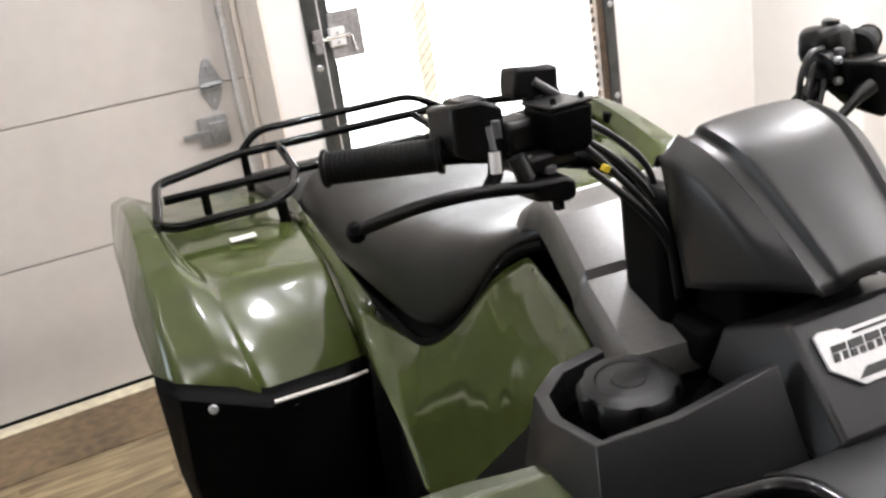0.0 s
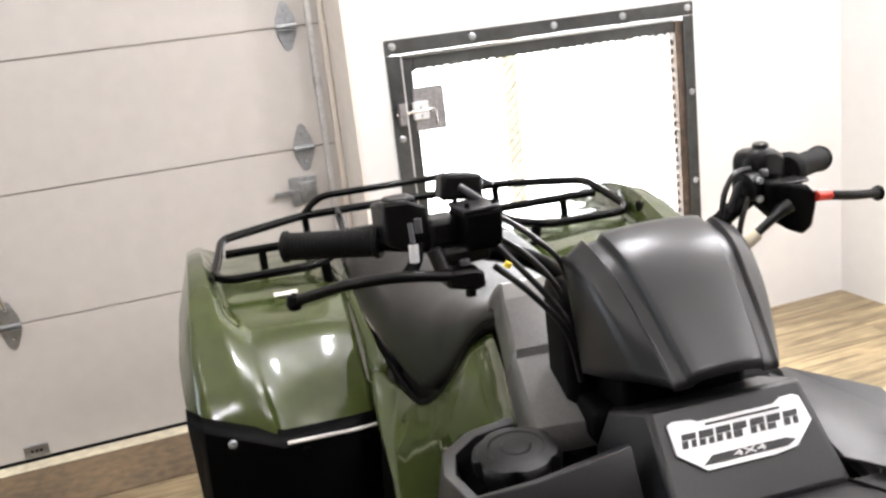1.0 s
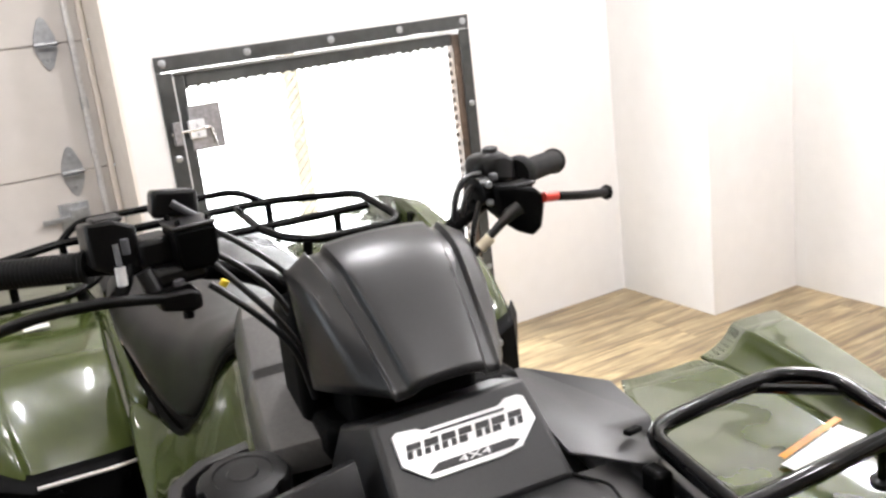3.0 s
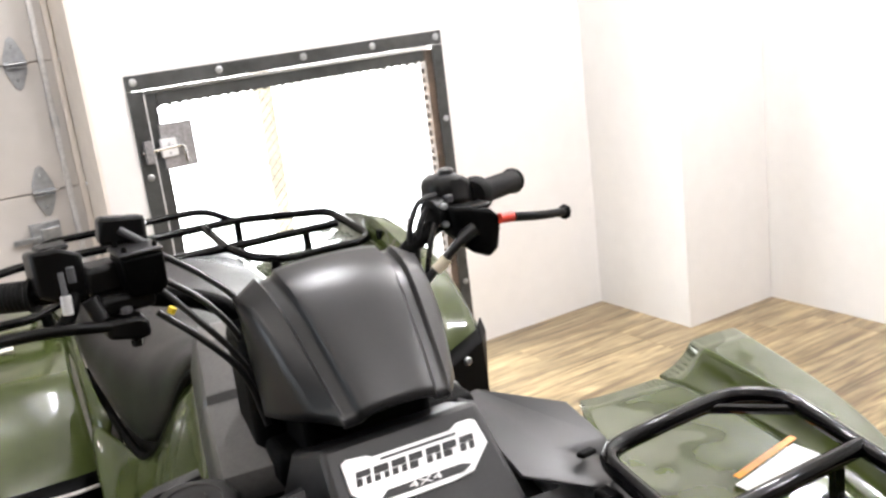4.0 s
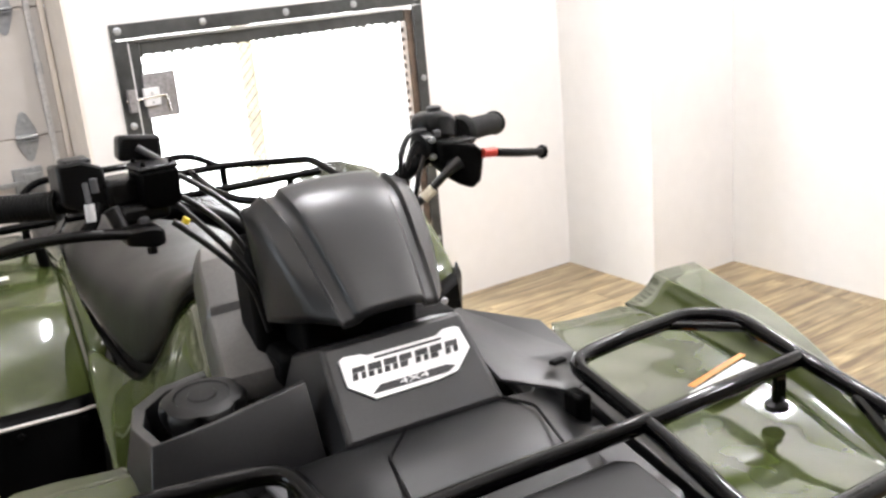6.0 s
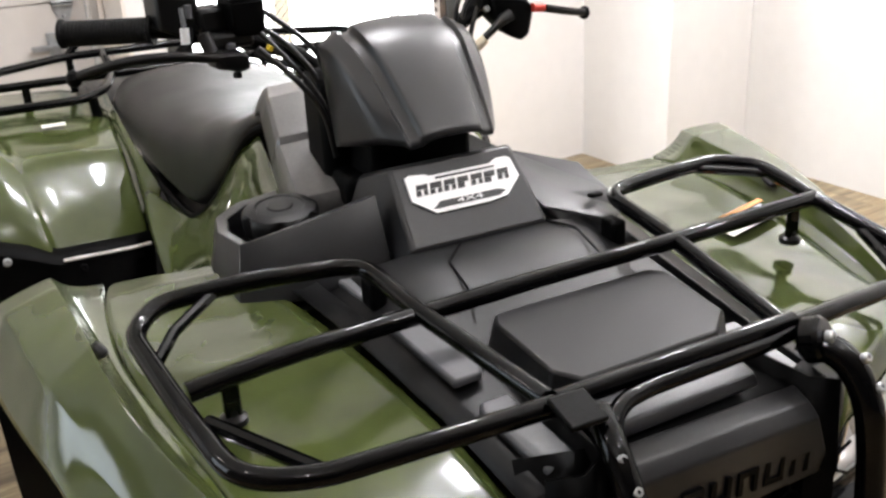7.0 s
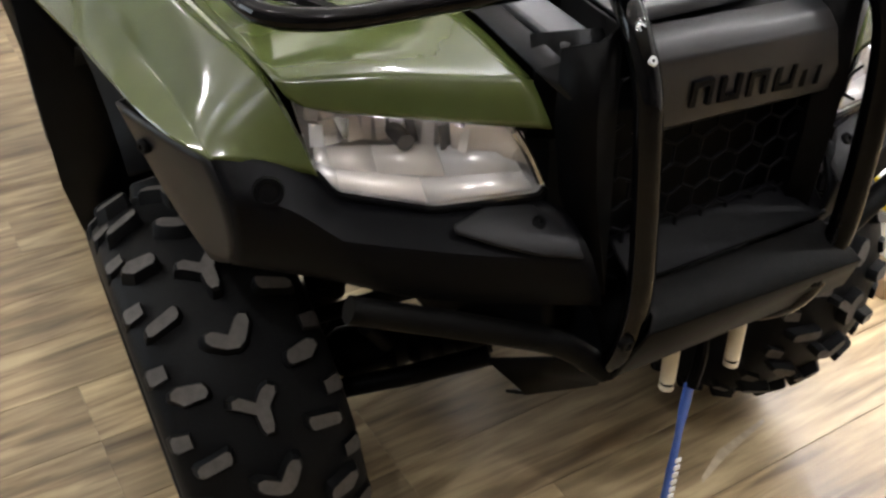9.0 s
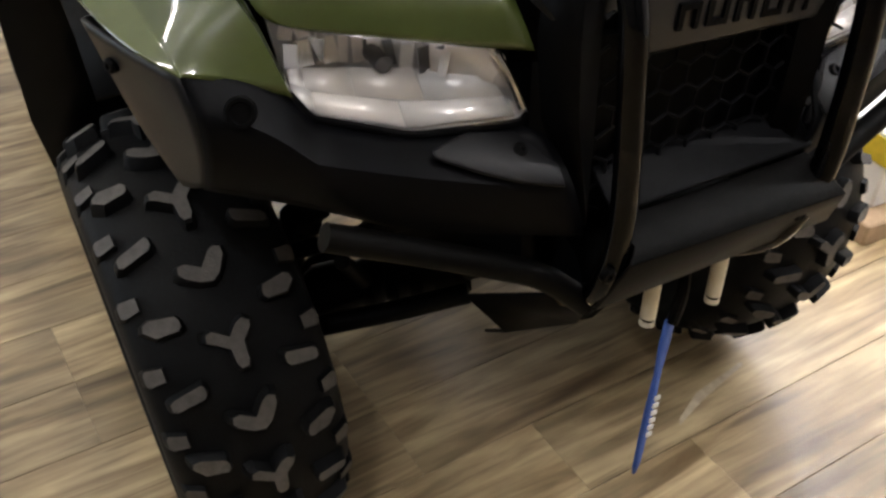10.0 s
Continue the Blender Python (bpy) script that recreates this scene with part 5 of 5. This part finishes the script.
for j in range(6):
    for i in range(10):
        x = -0.115 + i * HR * 1.62 + (HR * 0.81 if j % 2 else 0)
        z = 0.66 + j * HR * 1.45
        for k in range(3):
            a, b = radians(90 + 60 * k), radians(150 + 60 * k)
            tube(bm, [(x + HR * math.cos(a), -0.252, z + HR * 0.96 * math.sin(a)), (x + HR * math.cos(b), -0.252, z + HR * 0.96 * math.sin(b))], 0.0018, 0, 5)
part("grille_mesh", bm, MATT, quad, "black honeycomb grille")
part("chin", loft([[(-0.095, -0.245, 0.690), (-0.095, -0.256, 0.682), (-0.095, -0.290, 0.664)], [(0.150, -0.240, 0.702), (0.148, -0.254, 0.696), (0.140, -0.290, 0.679)]], cap=False), MATT, quad, "dark chin under the grille", thick=0.005, bevel=0.003)
for s in (-1, 1):
    part("hood_cheek", loft(side([[(0.110, -0.225, 0.895), (0.118, -0.250, 0.875), (0.150, -0.250, 0.81)], [(0.17, -0.20, 0.89), (0.178, -0.225, 0.86), (0.176, -0.215, 0.80)]], s), cap=False), PITCH, quad, "black cheek beside the fascia", thick=0.004)

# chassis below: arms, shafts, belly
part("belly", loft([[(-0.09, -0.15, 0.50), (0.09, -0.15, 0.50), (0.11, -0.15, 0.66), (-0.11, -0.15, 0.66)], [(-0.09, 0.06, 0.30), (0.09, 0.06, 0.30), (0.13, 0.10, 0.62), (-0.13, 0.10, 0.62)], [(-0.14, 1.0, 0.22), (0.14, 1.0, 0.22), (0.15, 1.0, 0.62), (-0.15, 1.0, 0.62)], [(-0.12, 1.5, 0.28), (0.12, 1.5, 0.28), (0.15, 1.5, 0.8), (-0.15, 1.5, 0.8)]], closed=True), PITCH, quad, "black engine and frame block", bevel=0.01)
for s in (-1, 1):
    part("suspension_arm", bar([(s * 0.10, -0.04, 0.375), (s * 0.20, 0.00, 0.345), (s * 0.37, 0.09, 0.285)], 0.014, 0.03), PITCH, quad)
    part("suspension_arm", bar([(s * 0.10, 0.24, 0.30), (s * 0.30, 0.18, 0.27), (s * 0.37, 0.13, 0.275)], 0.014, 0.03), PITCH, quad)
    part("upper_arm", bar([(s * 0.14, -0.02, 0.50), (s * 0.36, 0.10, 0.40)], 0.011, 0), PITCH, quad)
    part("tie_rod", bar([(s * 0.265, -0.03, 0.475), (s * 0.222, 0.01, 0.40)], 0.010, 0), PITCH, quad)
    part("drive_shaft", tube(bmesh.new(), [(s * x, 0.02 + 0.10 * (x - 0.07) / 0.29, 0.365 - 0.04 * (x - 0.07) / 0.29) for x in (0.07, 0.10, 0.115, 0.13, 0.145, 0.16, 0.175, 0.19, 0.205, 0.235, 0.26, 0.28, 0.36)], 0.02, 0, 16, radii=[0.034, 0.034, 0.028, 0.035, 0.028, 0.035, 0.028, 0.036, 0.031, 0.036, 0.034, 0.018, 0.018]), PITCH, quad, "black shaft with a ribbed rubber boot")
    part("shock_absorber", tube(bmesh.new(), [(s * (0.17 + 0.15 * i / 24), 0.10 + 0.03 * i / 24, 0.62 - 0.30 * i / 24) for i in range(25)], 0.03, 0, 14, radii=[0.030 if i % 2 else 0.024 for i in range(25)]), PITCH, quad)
    part("winch_pin", bar([(s * 0.045 + 0.05, -0.252, 0.535), (s * 0.045 + 0.048, -0.256, 0.474)], 0.009, 0, 12), BONE, quad, "cream plastic roller pin")
    part("pin_foot", bar([(s * 0.045 + 0.048, -0.2563, 0.470), (s * 0.045 + 0.0478, -0.2566, 0.464)], 0.0088, 0, 12), BONE, quad)
    part("pin_cap", bar([(s * 0.045 + 0.048, -0.2562, 0.4735), (s * 0.045 + 0.048, -0.2563, 0.4700)], 0.0075, 0, 12), PITCH, quad)
part("winch_body", bar([(-0.06, -0.17, 0.50), (0.16, -0.17, 0.50)], 0.045, 0, 18), PITCH, quad)
part("strap_loop", bar([(0.058, -0.235, 0.53), (0.052, -0.252, 0.49), (0.041, -0.256, 0.450)], 0.0075, 0.02, 10), PITCH, quad, "black loop of the strap")
st = part("winch_strap", loft([[(0.040 + dx, -0.255 + dy, z) for dx, dy in ((-w, 0), (w, 0.002))] for dx0, dy, z, w in ((0, 0, 0.455, 0.008), (0.002, -0.004, 0.42, 0.009), (0, -0.006, 0.37, 0.006), (0, -0.004, 0.31, 0.0075), (0, -0.003, 0.25, 0.007), (0, -0.002, 0.20, 0.006), (0, 0, 0.185, 0.003))], cap=False), BLUE, quad, "blue webbing strap with white printed bars", thick=0.002)
for i in range(6):
    part("strap_print", boxed(0.036, 0.044, -0.2625, -0.2610, 0.265 + i * 0.013, 0.272 + i * 0.013), STICKER, st)

# rear rack
rr = part("rear_rack", bar([(-0.44, 1.56, 0.912), (0.44, 1.56, 0.912)], R, 0), TUBE, quad, "gloss black tubular rear rack")
half_hoop = [(0.17, 1.56, 0.912), (0.20, 1.47, 0.900), (0.26, 1.405, 0.895), (0.44, 1.405, 0.895), (0.470, 1.44, 0.897), (0.443, 1.62, 0.933), (0.25, 1.725, 0.935)]
part("hoop", bar([(-x, y, z) for x, y, z in half_hoop] + half_hoop[::-1], R, 0.03), TUBE, rr)
part("rail", bar([(-0.245, 1.725, 0.935), (-0.20, 1.735, 0.974), (0.17, 1.735, 0.974), (0.235, 1.73, 0.935)], 0.0085, 0.035), TUBE, rr)
for s in (-1, 1):
    part("long_bar", bar([(s * 0.17, 1.55, 0.912), (s * 0.16, 1.725, 0.935)], R, 0), TUBE, rr)
    part("post", bar([(s * 0.36, 1.56, 0.912), (s * 0.36, 1.56, 0.865)], 0.009, 0), TUBE, rr)
    part("post", bar([(s * 0.24, 1.42, 0.895), (s * 0.235, 1.43, 0.84)], 0.011, 0), PITCH, rr)
    part("post", bar([(s * 0.24, 1.715, 0.935), (s * 0.24, 1.715, 0.85)], 0.009, 0), TUBE, rr)

# handlebar assembly, turned with the steering
hb = part("handlebar", steered(bar([(-0.380, 0.515, 1.174), (-0.27, 0.442, 1.175), (-0.12, 0.42, 1.13), (-0.06, 0.44, 1.06), (0.06, 0.44, 1.06), (0.12, 0.42, 1.13), (0.23, 0.437, 1.165), (0.350, 0.517, 1.152)], 0.011, 0.04)), PITCH, quad, "black handlebar")
for p, q in (((-0.290, 0.455, 1.174), (-0.384, 0.517, 1.174)), ((0.238, 0.440, 1.166), (0.352, 0.518, 1.152))):
    n = 72
    pts = [Vector(p).lerp(Vector(q), i / n) for i in range(n + 1)]
    rad = [0.0150 if i % 3 == 0 else 0.0156 for i in range(n + 1)]
    for i in (0, 1, 2, 3, n - 3, n - 2, n - 1, n):
        rad[i] = 0.0178
    rad[n] = 0.0150
    part("grip", steered(tube(bmesh.new(), pts, 0.018, 0, 20, radii=rad)), GRIP, hb, "ribbed black rubber grip")
# right hand: throttle housing, brake master cylinder, lever
th = part("throttle_housing", steered(loft([[(-0.292, 0.425, 1.176), (-0.292, 0.475, 1.176), (-0.292, 0.475, 1.215), (-0.292, 0.425, 1.222)], [(-0.268, 0.412, 1.166), (-0.268, 0.468, 1.166), (-0.268, 0.468, 1.216), (-0.268, 0.412, 1.224)], [(-0.246, 0.412, 1.168), (-0.246, 0.460, 1.168), (-0.246, 0.460, 1.208), (-0.246, 0.412, 1.214)]], closed=True)), PART, hb, "black throttle housing", bevel=0.004)
part("throttle_cap", steered(boxed(-0.284, -0.254, 0.425, 0.455, 1.217, 1.2235)), PART, th, bevel=0.003)
part("throttle_screw", steered(bar([(-0.262, 0.402, 1.19), (-0.262, 0.402, 1.205)], 0.004, 0)), GREYPLASTIC, th)
part("thumb_lever", steered(bar([(-0.262, 0.41, 1.175), (-0.272, 0.395, 1.160), (-0.285, 0.39, 1.150)], 0.007, 0.02)), PITCH, hb)
sw = part("switch_box", steered(loft([[(-0.226, 0.425, 1.212), (-0.178, 0.422, 1.208), (-0.176, 0.422, 1.236), (-0.222, 0.425, 1.242)], [(-0.222, 0.46, 1.212), (-0.176, 0.456, 1.208), (-0.174, 0.456, 1.232), (-0.218, 0.46, 1.238)]], closed=True)), PART, hb, "small black switch box", bevel=0.005)
part("stem", steered(bar([(-0.205, 0.423, 1.226), (-0.18, 0.415, 1.205)], 0.004, 0)), GREYPLASTIC, sw)
mc = part("brake_reservoir", steered(loft([[(-0.214, 0.382, 1.164), (-0.181, 0.380, 1.162), (-0.181, 0.420, 1.162), (-0.214, 0.422, 1.164)], [(-0.218, 0.379, 1.174), (-0.178, 0.377, 1.172), (-0.178, 0.424, 1.172), (-0.218, 0.426, 1.174)], [(-0.219, 0.378, 1.205), (-0.177, 0.376, 1.205), (-0.177, 0.424, 1.205), (-0.219, 0.426, 1.205)]], closed=True)), PITCH, hb, "black brake fluid reservoir", bevel=0.003)
part("reservoir_lid", steered(boxed(-0.220, -0.1765, 0.377, 0.426, 1.2055, 1.2105)), COVER, mc, bevel=0.002)
for dx, dy in ((-0.213, 0.384), (-0.183, 0.384), (-0.213, 0.419), (-0.183, 0.419)):
    screw(mc, STEER @ Vector((dx, dy, 1.2115)), (0, 0, 1), 0.0028, PITCH)
part("bar_clamp", steered(boxed(-0.250, -0.212, 0.404, 0.446, 1.168, 1.198)), PART, hb, bevel=0.006)
part("clamp", steered(boxed(-0.245, -0.19, 0.385, 0.44, 1.150, 1.170)), PART, hb, bevel=0.006)
pv = part("lever_pivot", steered(loft([[(-0.245, 0.378, 1.130), (-0.245, 0.412, 1.130), (-0.245, 0.412, 1.148), (-0.245, 0.378, 1.148)], [(-0.215, 0.372, 1.124), (-0.215, 0.410, 1.124), (-0.215, 0.410, 1.150), (-0.215, 0.372, 1.148)], [(-0.204, 0.373, 1.126), (-0.204, 0.398, 1.126), (-0.204, 0.398, 1.144), (-0.204, 0.373, 1.142)]], closed=True)), PART, hb, bevel=0.004)
part("pivot_bolt", steered(lathe([(0.004, 0.0), (0.0075, 0.001), (0.0075, 0.006), (0.004, 0.008)], Matrix.Translation((-0.222, 0.388, 1.150)), 8)), GREYPLASTIC, hb)
part("pivot_nut", steered(lathe([(0.003, 0.0), (0.006, 0.001), (0.006, 0.008), (0.003, 0.009)], Matrix.Translation((-0.218, 0.385, 1.115)), 6)), PART, hb)
part("clamp_screw", steered(bar([(-0.273, 0.392, 1.181), (-0.274, 0.391, 1.163)], 0.0052, 0)), SILVER, hb)
part("clamp_stem", steered(bar([(-0.272, 0.398, 1.203), (-0.273, 0.392, 1.181)], 0.0028, 0)), GREYPLASTIC, hb)
part("cable_stop", steered(bar([(-0.252, 0.392, 1.172), (-0.246, 0.388, 1.150)], 0.0085, 0.0, 12)), COVER, hb)
part("brake_lever", steered(bar([(-0.225, 0.382, 1.140), (-0.29, 0.386, 1.152), (-0.345, 0.400, 1.152), (-0.385, 0.420, 1.141), (-0.396, 0.427, 1.137)], 0.0062, 0.04)), PART, hb, "black brake lever with a ball end")
part("lever_ball", steered(lathe([(0.002, -0.010), (0.007, -0.007), (0.0095, 0), (0.007, 0.007), (0.002, 0.010)], Matrix.Translation((-0.397, 0.428, 1.136)), 14)), PITCH, hb)
part("cable_tag", steered(bar([(-0.189, 0.352, 1.149), (-0.186, 0.351, 1.154)], 0.0042, 0, 10)), YELLOW, hb, "yellow cable tag")
# left hand: switch cluster, lever bracket with red lock, lever
sp = part("switch_pod", steered(loft([[(0.168, 0.430, 1.172), (0.168, 0.462, 1.166), (0.168, 0.462, 1.190), (0.168, 0.436, 1.194)], [(0.182, 0.418, 1.166), (0.182, 0.472, 1.158), (0.182, 0.472, 1.198), (0.182, 0.424, 1.203)], [(0.205, 0.418, 1.162), (0.205, 0.478, 1.152), (0.205, 0.478, 1.196), (0.205, 0.424, 1.202)], [(0.226, 0.426, 1.156), (0.226, 0.478, 1.148), (0.226, 0.478, 1.186), (0.226, 0.430, 1.190)]], closed=True)), PART, hb, "black switch housing", bevel=0.009)
part("pod_collar", steered(tube(bmesh.new(), [(0.224, 0.431, 1.167), (0.229, 0.434, 1.1665), (0.239, 0.441, 1.166), (0.243, 0.444, 1.1655)], 0.02, 0, 20, radii=[0.019, 0.023, 0.023, 0.019])), GRIP, sp, "black collar")
part("choke_knob", steered(lathe([(0.004, 0.0), (0.010, 0.001), (0.010, 0.007), (0.006, 0.009)], Matrix.Translation((0.196, 0.440, 1.199)), 14)), COVER, sp)
part("switch_button", steered(boxed(0.176, 0.186, 0.412, 0.420, 1.170, 1.180)), GREYPLASTIC, sp, bevel=0.002)
part("bar_clamp", steered(lathe([(0.012, -0.010), (0.018, -0.009), (0.018, 0.009), (0.012, 0.010)], Matrix.Translation((0.165, 0.424, 1.160)) @ pose(0, 0, 0, 0, 90, 10), 20)), PART, hb, "black bar clamp")
for dz in (-0.012, 0.010):
    screw(hb, STEER @ Vector((0.166, 0.405, 1.160 + dz)), (0, -1, 0.2), 0.0045, ZINC, "clamp_bolt")
part("lever_bracket", steered(loft([[(0.170, 0.398, 1.168), (0.172, 0.398, 1.136), (0.172, 0.432, 1.136), (0.170, 0.432, 1.168)], [(0.190, 0.382, 1.166), (0.184, 0.382, 1.112), (0.194, 0.420, 1.112), (0.194, 0.430, 1.166)], [(0.214, 0.376, 1.160), (0.206, 0.378, 1.100), (0.218, 0.404, 1.104), (0.222, 0.412, 1.158)], [(0.230, 0.378, 1.146), (0.222, 0.380, 1.108), (0.230, 0.400, 1.110), (0.234, 0.408, 1.146)]], closed=True)), PITCH, hb, "black lever bracket", bevel=0.005)
part("bracket_cap", steered(boxed(0.190, 0.222, 0.384, 0.412, 1.1625, 1.1665)), PART, hb, bevel=0.002)
part("parking_lock", steered(bar([(0.224, 0.376, 1.146), (0.244, 0.376, 1.1437)], 0.0064, 0)), RED, hb, "red parking lock")
part("brake_lever", steered(bar([(0.245, 0.376, 1.143), (0.30, 0.394, 1.130), (0.362, 0.425, 1.117)], 0.0058, 0.03)), PITCH, hb, "black brake lever with a ball end")
part("lever_ball", steered(lathe([(0.002, -0.010), (0.007, -0.007), (0.009, 0), (0.007, 0.007), (0.002, 0.010)], Matrix.Translation((0.365, 0.427, 1.116)), 14)), PITCH, hb)
CABLES = [[(-0.185, 0.38, 1.165), (-0.160, 0.362, 1.130), (-0.125, 0.352, 1.080), (-0.10, 0.37, 1.0)],
          [(-0.20, 0.357, 1.152), (-0.168, 0.350, 1.120), (-0.128, 0.345, 1.070), (-0.11, 0.36, 1.0)],
          [(-0.19, 0.41, 1.18), (-0.150, 0.392, 1.150), (-0.115, 0.375, 1.10), (-0.105, 0.38, 0.99)],
          [(-0.18, 0.44, 1.20), (-0.130, 0.415, 1.160), (-0.095, 0.40, 1.12), (-0.10, 0.40, 0.99)],
          [(0.172, 0.430, 1.180), (0.146, 0.424, 1.182), (0.126, 0.420, 1.160), (0.120, 0.418, 1.125), (0.124, 0.42, 1.06)],
          [(0.168, 0.428, 1.170), (0.148, 0.422, 1.166), (0.134, 0.418, 1.145), (0.128, 0.416, 1.115), (0.128, 0.42, 1.06)],
          [(0.175, 0.420, 1.160), (0.158, 0.416, 1.150), (0.146, 0.412, 1.130), (0.138, 0.410, 1.105), (0.132, 0.415, 1.06)]]
part("cable_boot", steered(tube(bmesh.new(), [(0.192, 0.384, 1.140), (0.180, 0.386, 1.134), (0.170, 0.388, 1.126), (0.142, 0.402, 1.098), (0.120, 0.415, 1.072)], 0.008, 0, 12, radii=[0.009, 0.0085, 0.0056, 0.0052, 0.0052])), COVER, hb, "dark grey cable boot")
part("cable_cover", boxed(-0.106, -0.062, 0.350, 0.43, 0.96, 1.105), PITCH, hb, "black cable cover", bevel=0.015)
for c in CABLES:
    part("control_cable", steered(bar(c, 0.0036, 0.03, 8)), CABLE, hb)
part("cable_tag", steered(bar([(0.154, 0.393, 1.110), (0.142, 0.400, 1.098)], 0.0072, 0)), STRUT, hb, "ochre cable tag")


# the cover over the steering head
def pod():
    """Half outline from the middle outwards: crown, sunk groove, shoulder, ridge, side face; mirrored."""
    rows = []
    low, high = Vector((0.096, 0.326, 1.020)), Vector((0.100, 0.348, 1.142))
    for y, z, gx, ridge, t in ((0.186, 1.052, 0.046, (0.076, 0.226, 1.043), 0.0),
                               (0.218, 1.087, 0.052, (0.083, 0.246, 1.080), 0.25),
                               (0.252, 1.121, 0.057, (0.089, 0.272, 1.110), 0.5),
                               (0.282, 1.147, 0.062, (0.093, 0.298, 1.131), 0.74),
                               (0.306, 1.160, 0.065, (0.096, 0.320, 1.141), 0.88),
                               (0.342, 1.168, 0.066, (0.097, 0.345, 1.147), 1.0),
                               (0.356, 1.158, 0.065, (0.095, 0.356, 1.136), 1.0)):
        out = low.lerp(high, t) + (Vector((-0.002, 0.010, -0.012)) if y > 0.35 else Vector((0, 0, 0)))
        mid = Vector(ridge).lerp(out, 0.5) + Vector((0.006, 0, 0))
        drop = 0.0085 if t > 0 else 0.005
        half = [(0, y, z + 0.002), (gx * 0.6, y + 0.001, z), (gx - 0.009, y + 0.002, z - 0.003), (gx - 0.006, y + 0.006, z - drop - 0.003), (gx + 0.006, y + 0.009, z - drop - 0.005), (gx + 0.010, y + 0.008, z - 0.008), ridge,
                tuple(mid), tuple(out)]
        rows.append([(-p - 0.005, q, r) for p, q, r in half[::-1]] + [(p - 0.005, q, r) for p, q, r in half[1:]])
    n = len(rows[0])
    mid = n // 2
    lines = [c for k in (2, 3, 4, 5, 6) for c in (mid - k, mid + k)]
    return sheet(rows, (0, 5), lines + [0, n - 1], 0.80)


part("steering_cover", pod(), COVER, quad, "large dark grey cover over the steering head", sub=2, thick=0.004, angle=60)
part("steering_stem", steered(bar([(0, 0.40, 0.95), (0, 0.45, 1.07)], 0.045, 0, 16)), PITCH, quad)
part("dash_frame", boxed(-0.075, 0.065, 0.275, 0.37, 0.96, 1.07), PITCH, quad, bevel=0.01)

# stickers
part("warning_sticker", boxed(-0.050, 0.050, -0.017, 0.017, 0.0, 0.0008, m=Matrix.Translation((0.362, 0.086, 0.8968)) @ pose(0, 0, 0, 3, -4, 9.8)), STICKER, quad, "white and orange warning sticker")
part("warning_stripe", boxed(-0.050, 0.050, 0.009, 0.0171, 0.0009, 0.0016, m=Matrix.Translation((0.370, 0.098, 0.8985)) @ pose(0, 0, 0, 3, -4, 9.8)), ORANGE, quad)
part("warning_sticker", boxed(-0.024, 0.024, -0.010, 0.010, 0.0, 0.001, m=Matrix.Translation((-0.335, 1.355, 0.8615)) @ pose(0, 0, 0, 6, 0, 0)), STICKER, quad)

# a carton on the floor beyond
carton = tagged(part("carton", boxed(0.90, 1.32, 0.13, 0.57, 0.0, 0.05), CARD, bevel=0.006), "low brown cardboard carton on the floor", "carton")
ct2 = tagged(part("white_box", boxed(0.95, 1.30, 0.175, 0.53, 0.0505, 0.215), WHITECARD, bevel=0.006), "white box with a yellow band, on a carton", "box")
part("band", boxed(0.947, 1.303, 0.172, 0.533, 0.150, 0.205), YELLOW, ct2)

# ---- floor planks ----
rng = random.Random(4)
PW, PL = 0.152, 1.22
lengths = {}


def plank_mesh(length, width):
    key = (round(length, 2), round(width, 3))
    if key not in lengths:
        bm = bmesh.new()
        w, d = 0.0005, 0.0006
        x0, x1, y0, y1 = 0, key[0], 0, key[1]
        a = [bm.verts.new(p) for p in ((x0, y0, -0.011), (x1, y0, -0.011), (x1, y1, -0.011), (x0, y1, -0.011))]
        b = [bm.verts.new(p) for p in ((x0, y0, -d), (x1, y0, -d), (x1, y1, -d), (x0, y1, -d))]
        c = [bm.verts.new(p) for p in ((x0 + w, y0 + w, 0), (x1 - w, y0 + w, 0), (x1 - w, y1 - w, 0), (x0 + w, y1 - w, 0))]
        for lo, hi in ((a, b), (b, c)):
            for k in range(4):
                bm.faces.new((lo[k], lo[(k + 1) % 4], hi[(k + 1) % 4], hi[k]))
        bm.faces.new(c)
        me = finish(bm, smooth=False)
        me.materials.append(OAK)
        lengths[key] = me
    return lengths[key]


far = bmesh.new()
v = VA + 0.26 - PW
while v > V0 - PW:
    u = U0 - rng.choice((0, 0.2, 0.4, 0.6, 0.8, 1.0))
    while u < U1:
        a, b = max(u, U0), min(u + PL, U1)
        if b - a > 0.06 and v > -2.6:
            pl = new("plank", plank_mesh(b - a - 0.0006, PW - 0.0006))
            pl.parent = floor
            pl.matrix_basis = Matrix.Translation((a, v, 0))
        elif b - a > 0.06:
            box(far, a, b - 0.001, v, v + PW - 0.001, -0.011, 0)
        u += PL
    v -= PW
tagged(part("far_planks", far, OAK, floor), kind="stuff")

scuff = tagged(part("floor_scuff", prism([(0.275, -0.095), (0.345, -0.066), (0.46, -0.030), (0.462, -0.022), (0.345, -0.048), (0.283, -0.083)], 0.0004, Matrix.Translation((0, 0, 0.0003))), coloured("pale_scraped_wood", (0.36, 0.30, 0.22), 0.4, grain=60, vary=0.3)), "pale scraped streak on the floor boards", "floor mark", kind="structure")
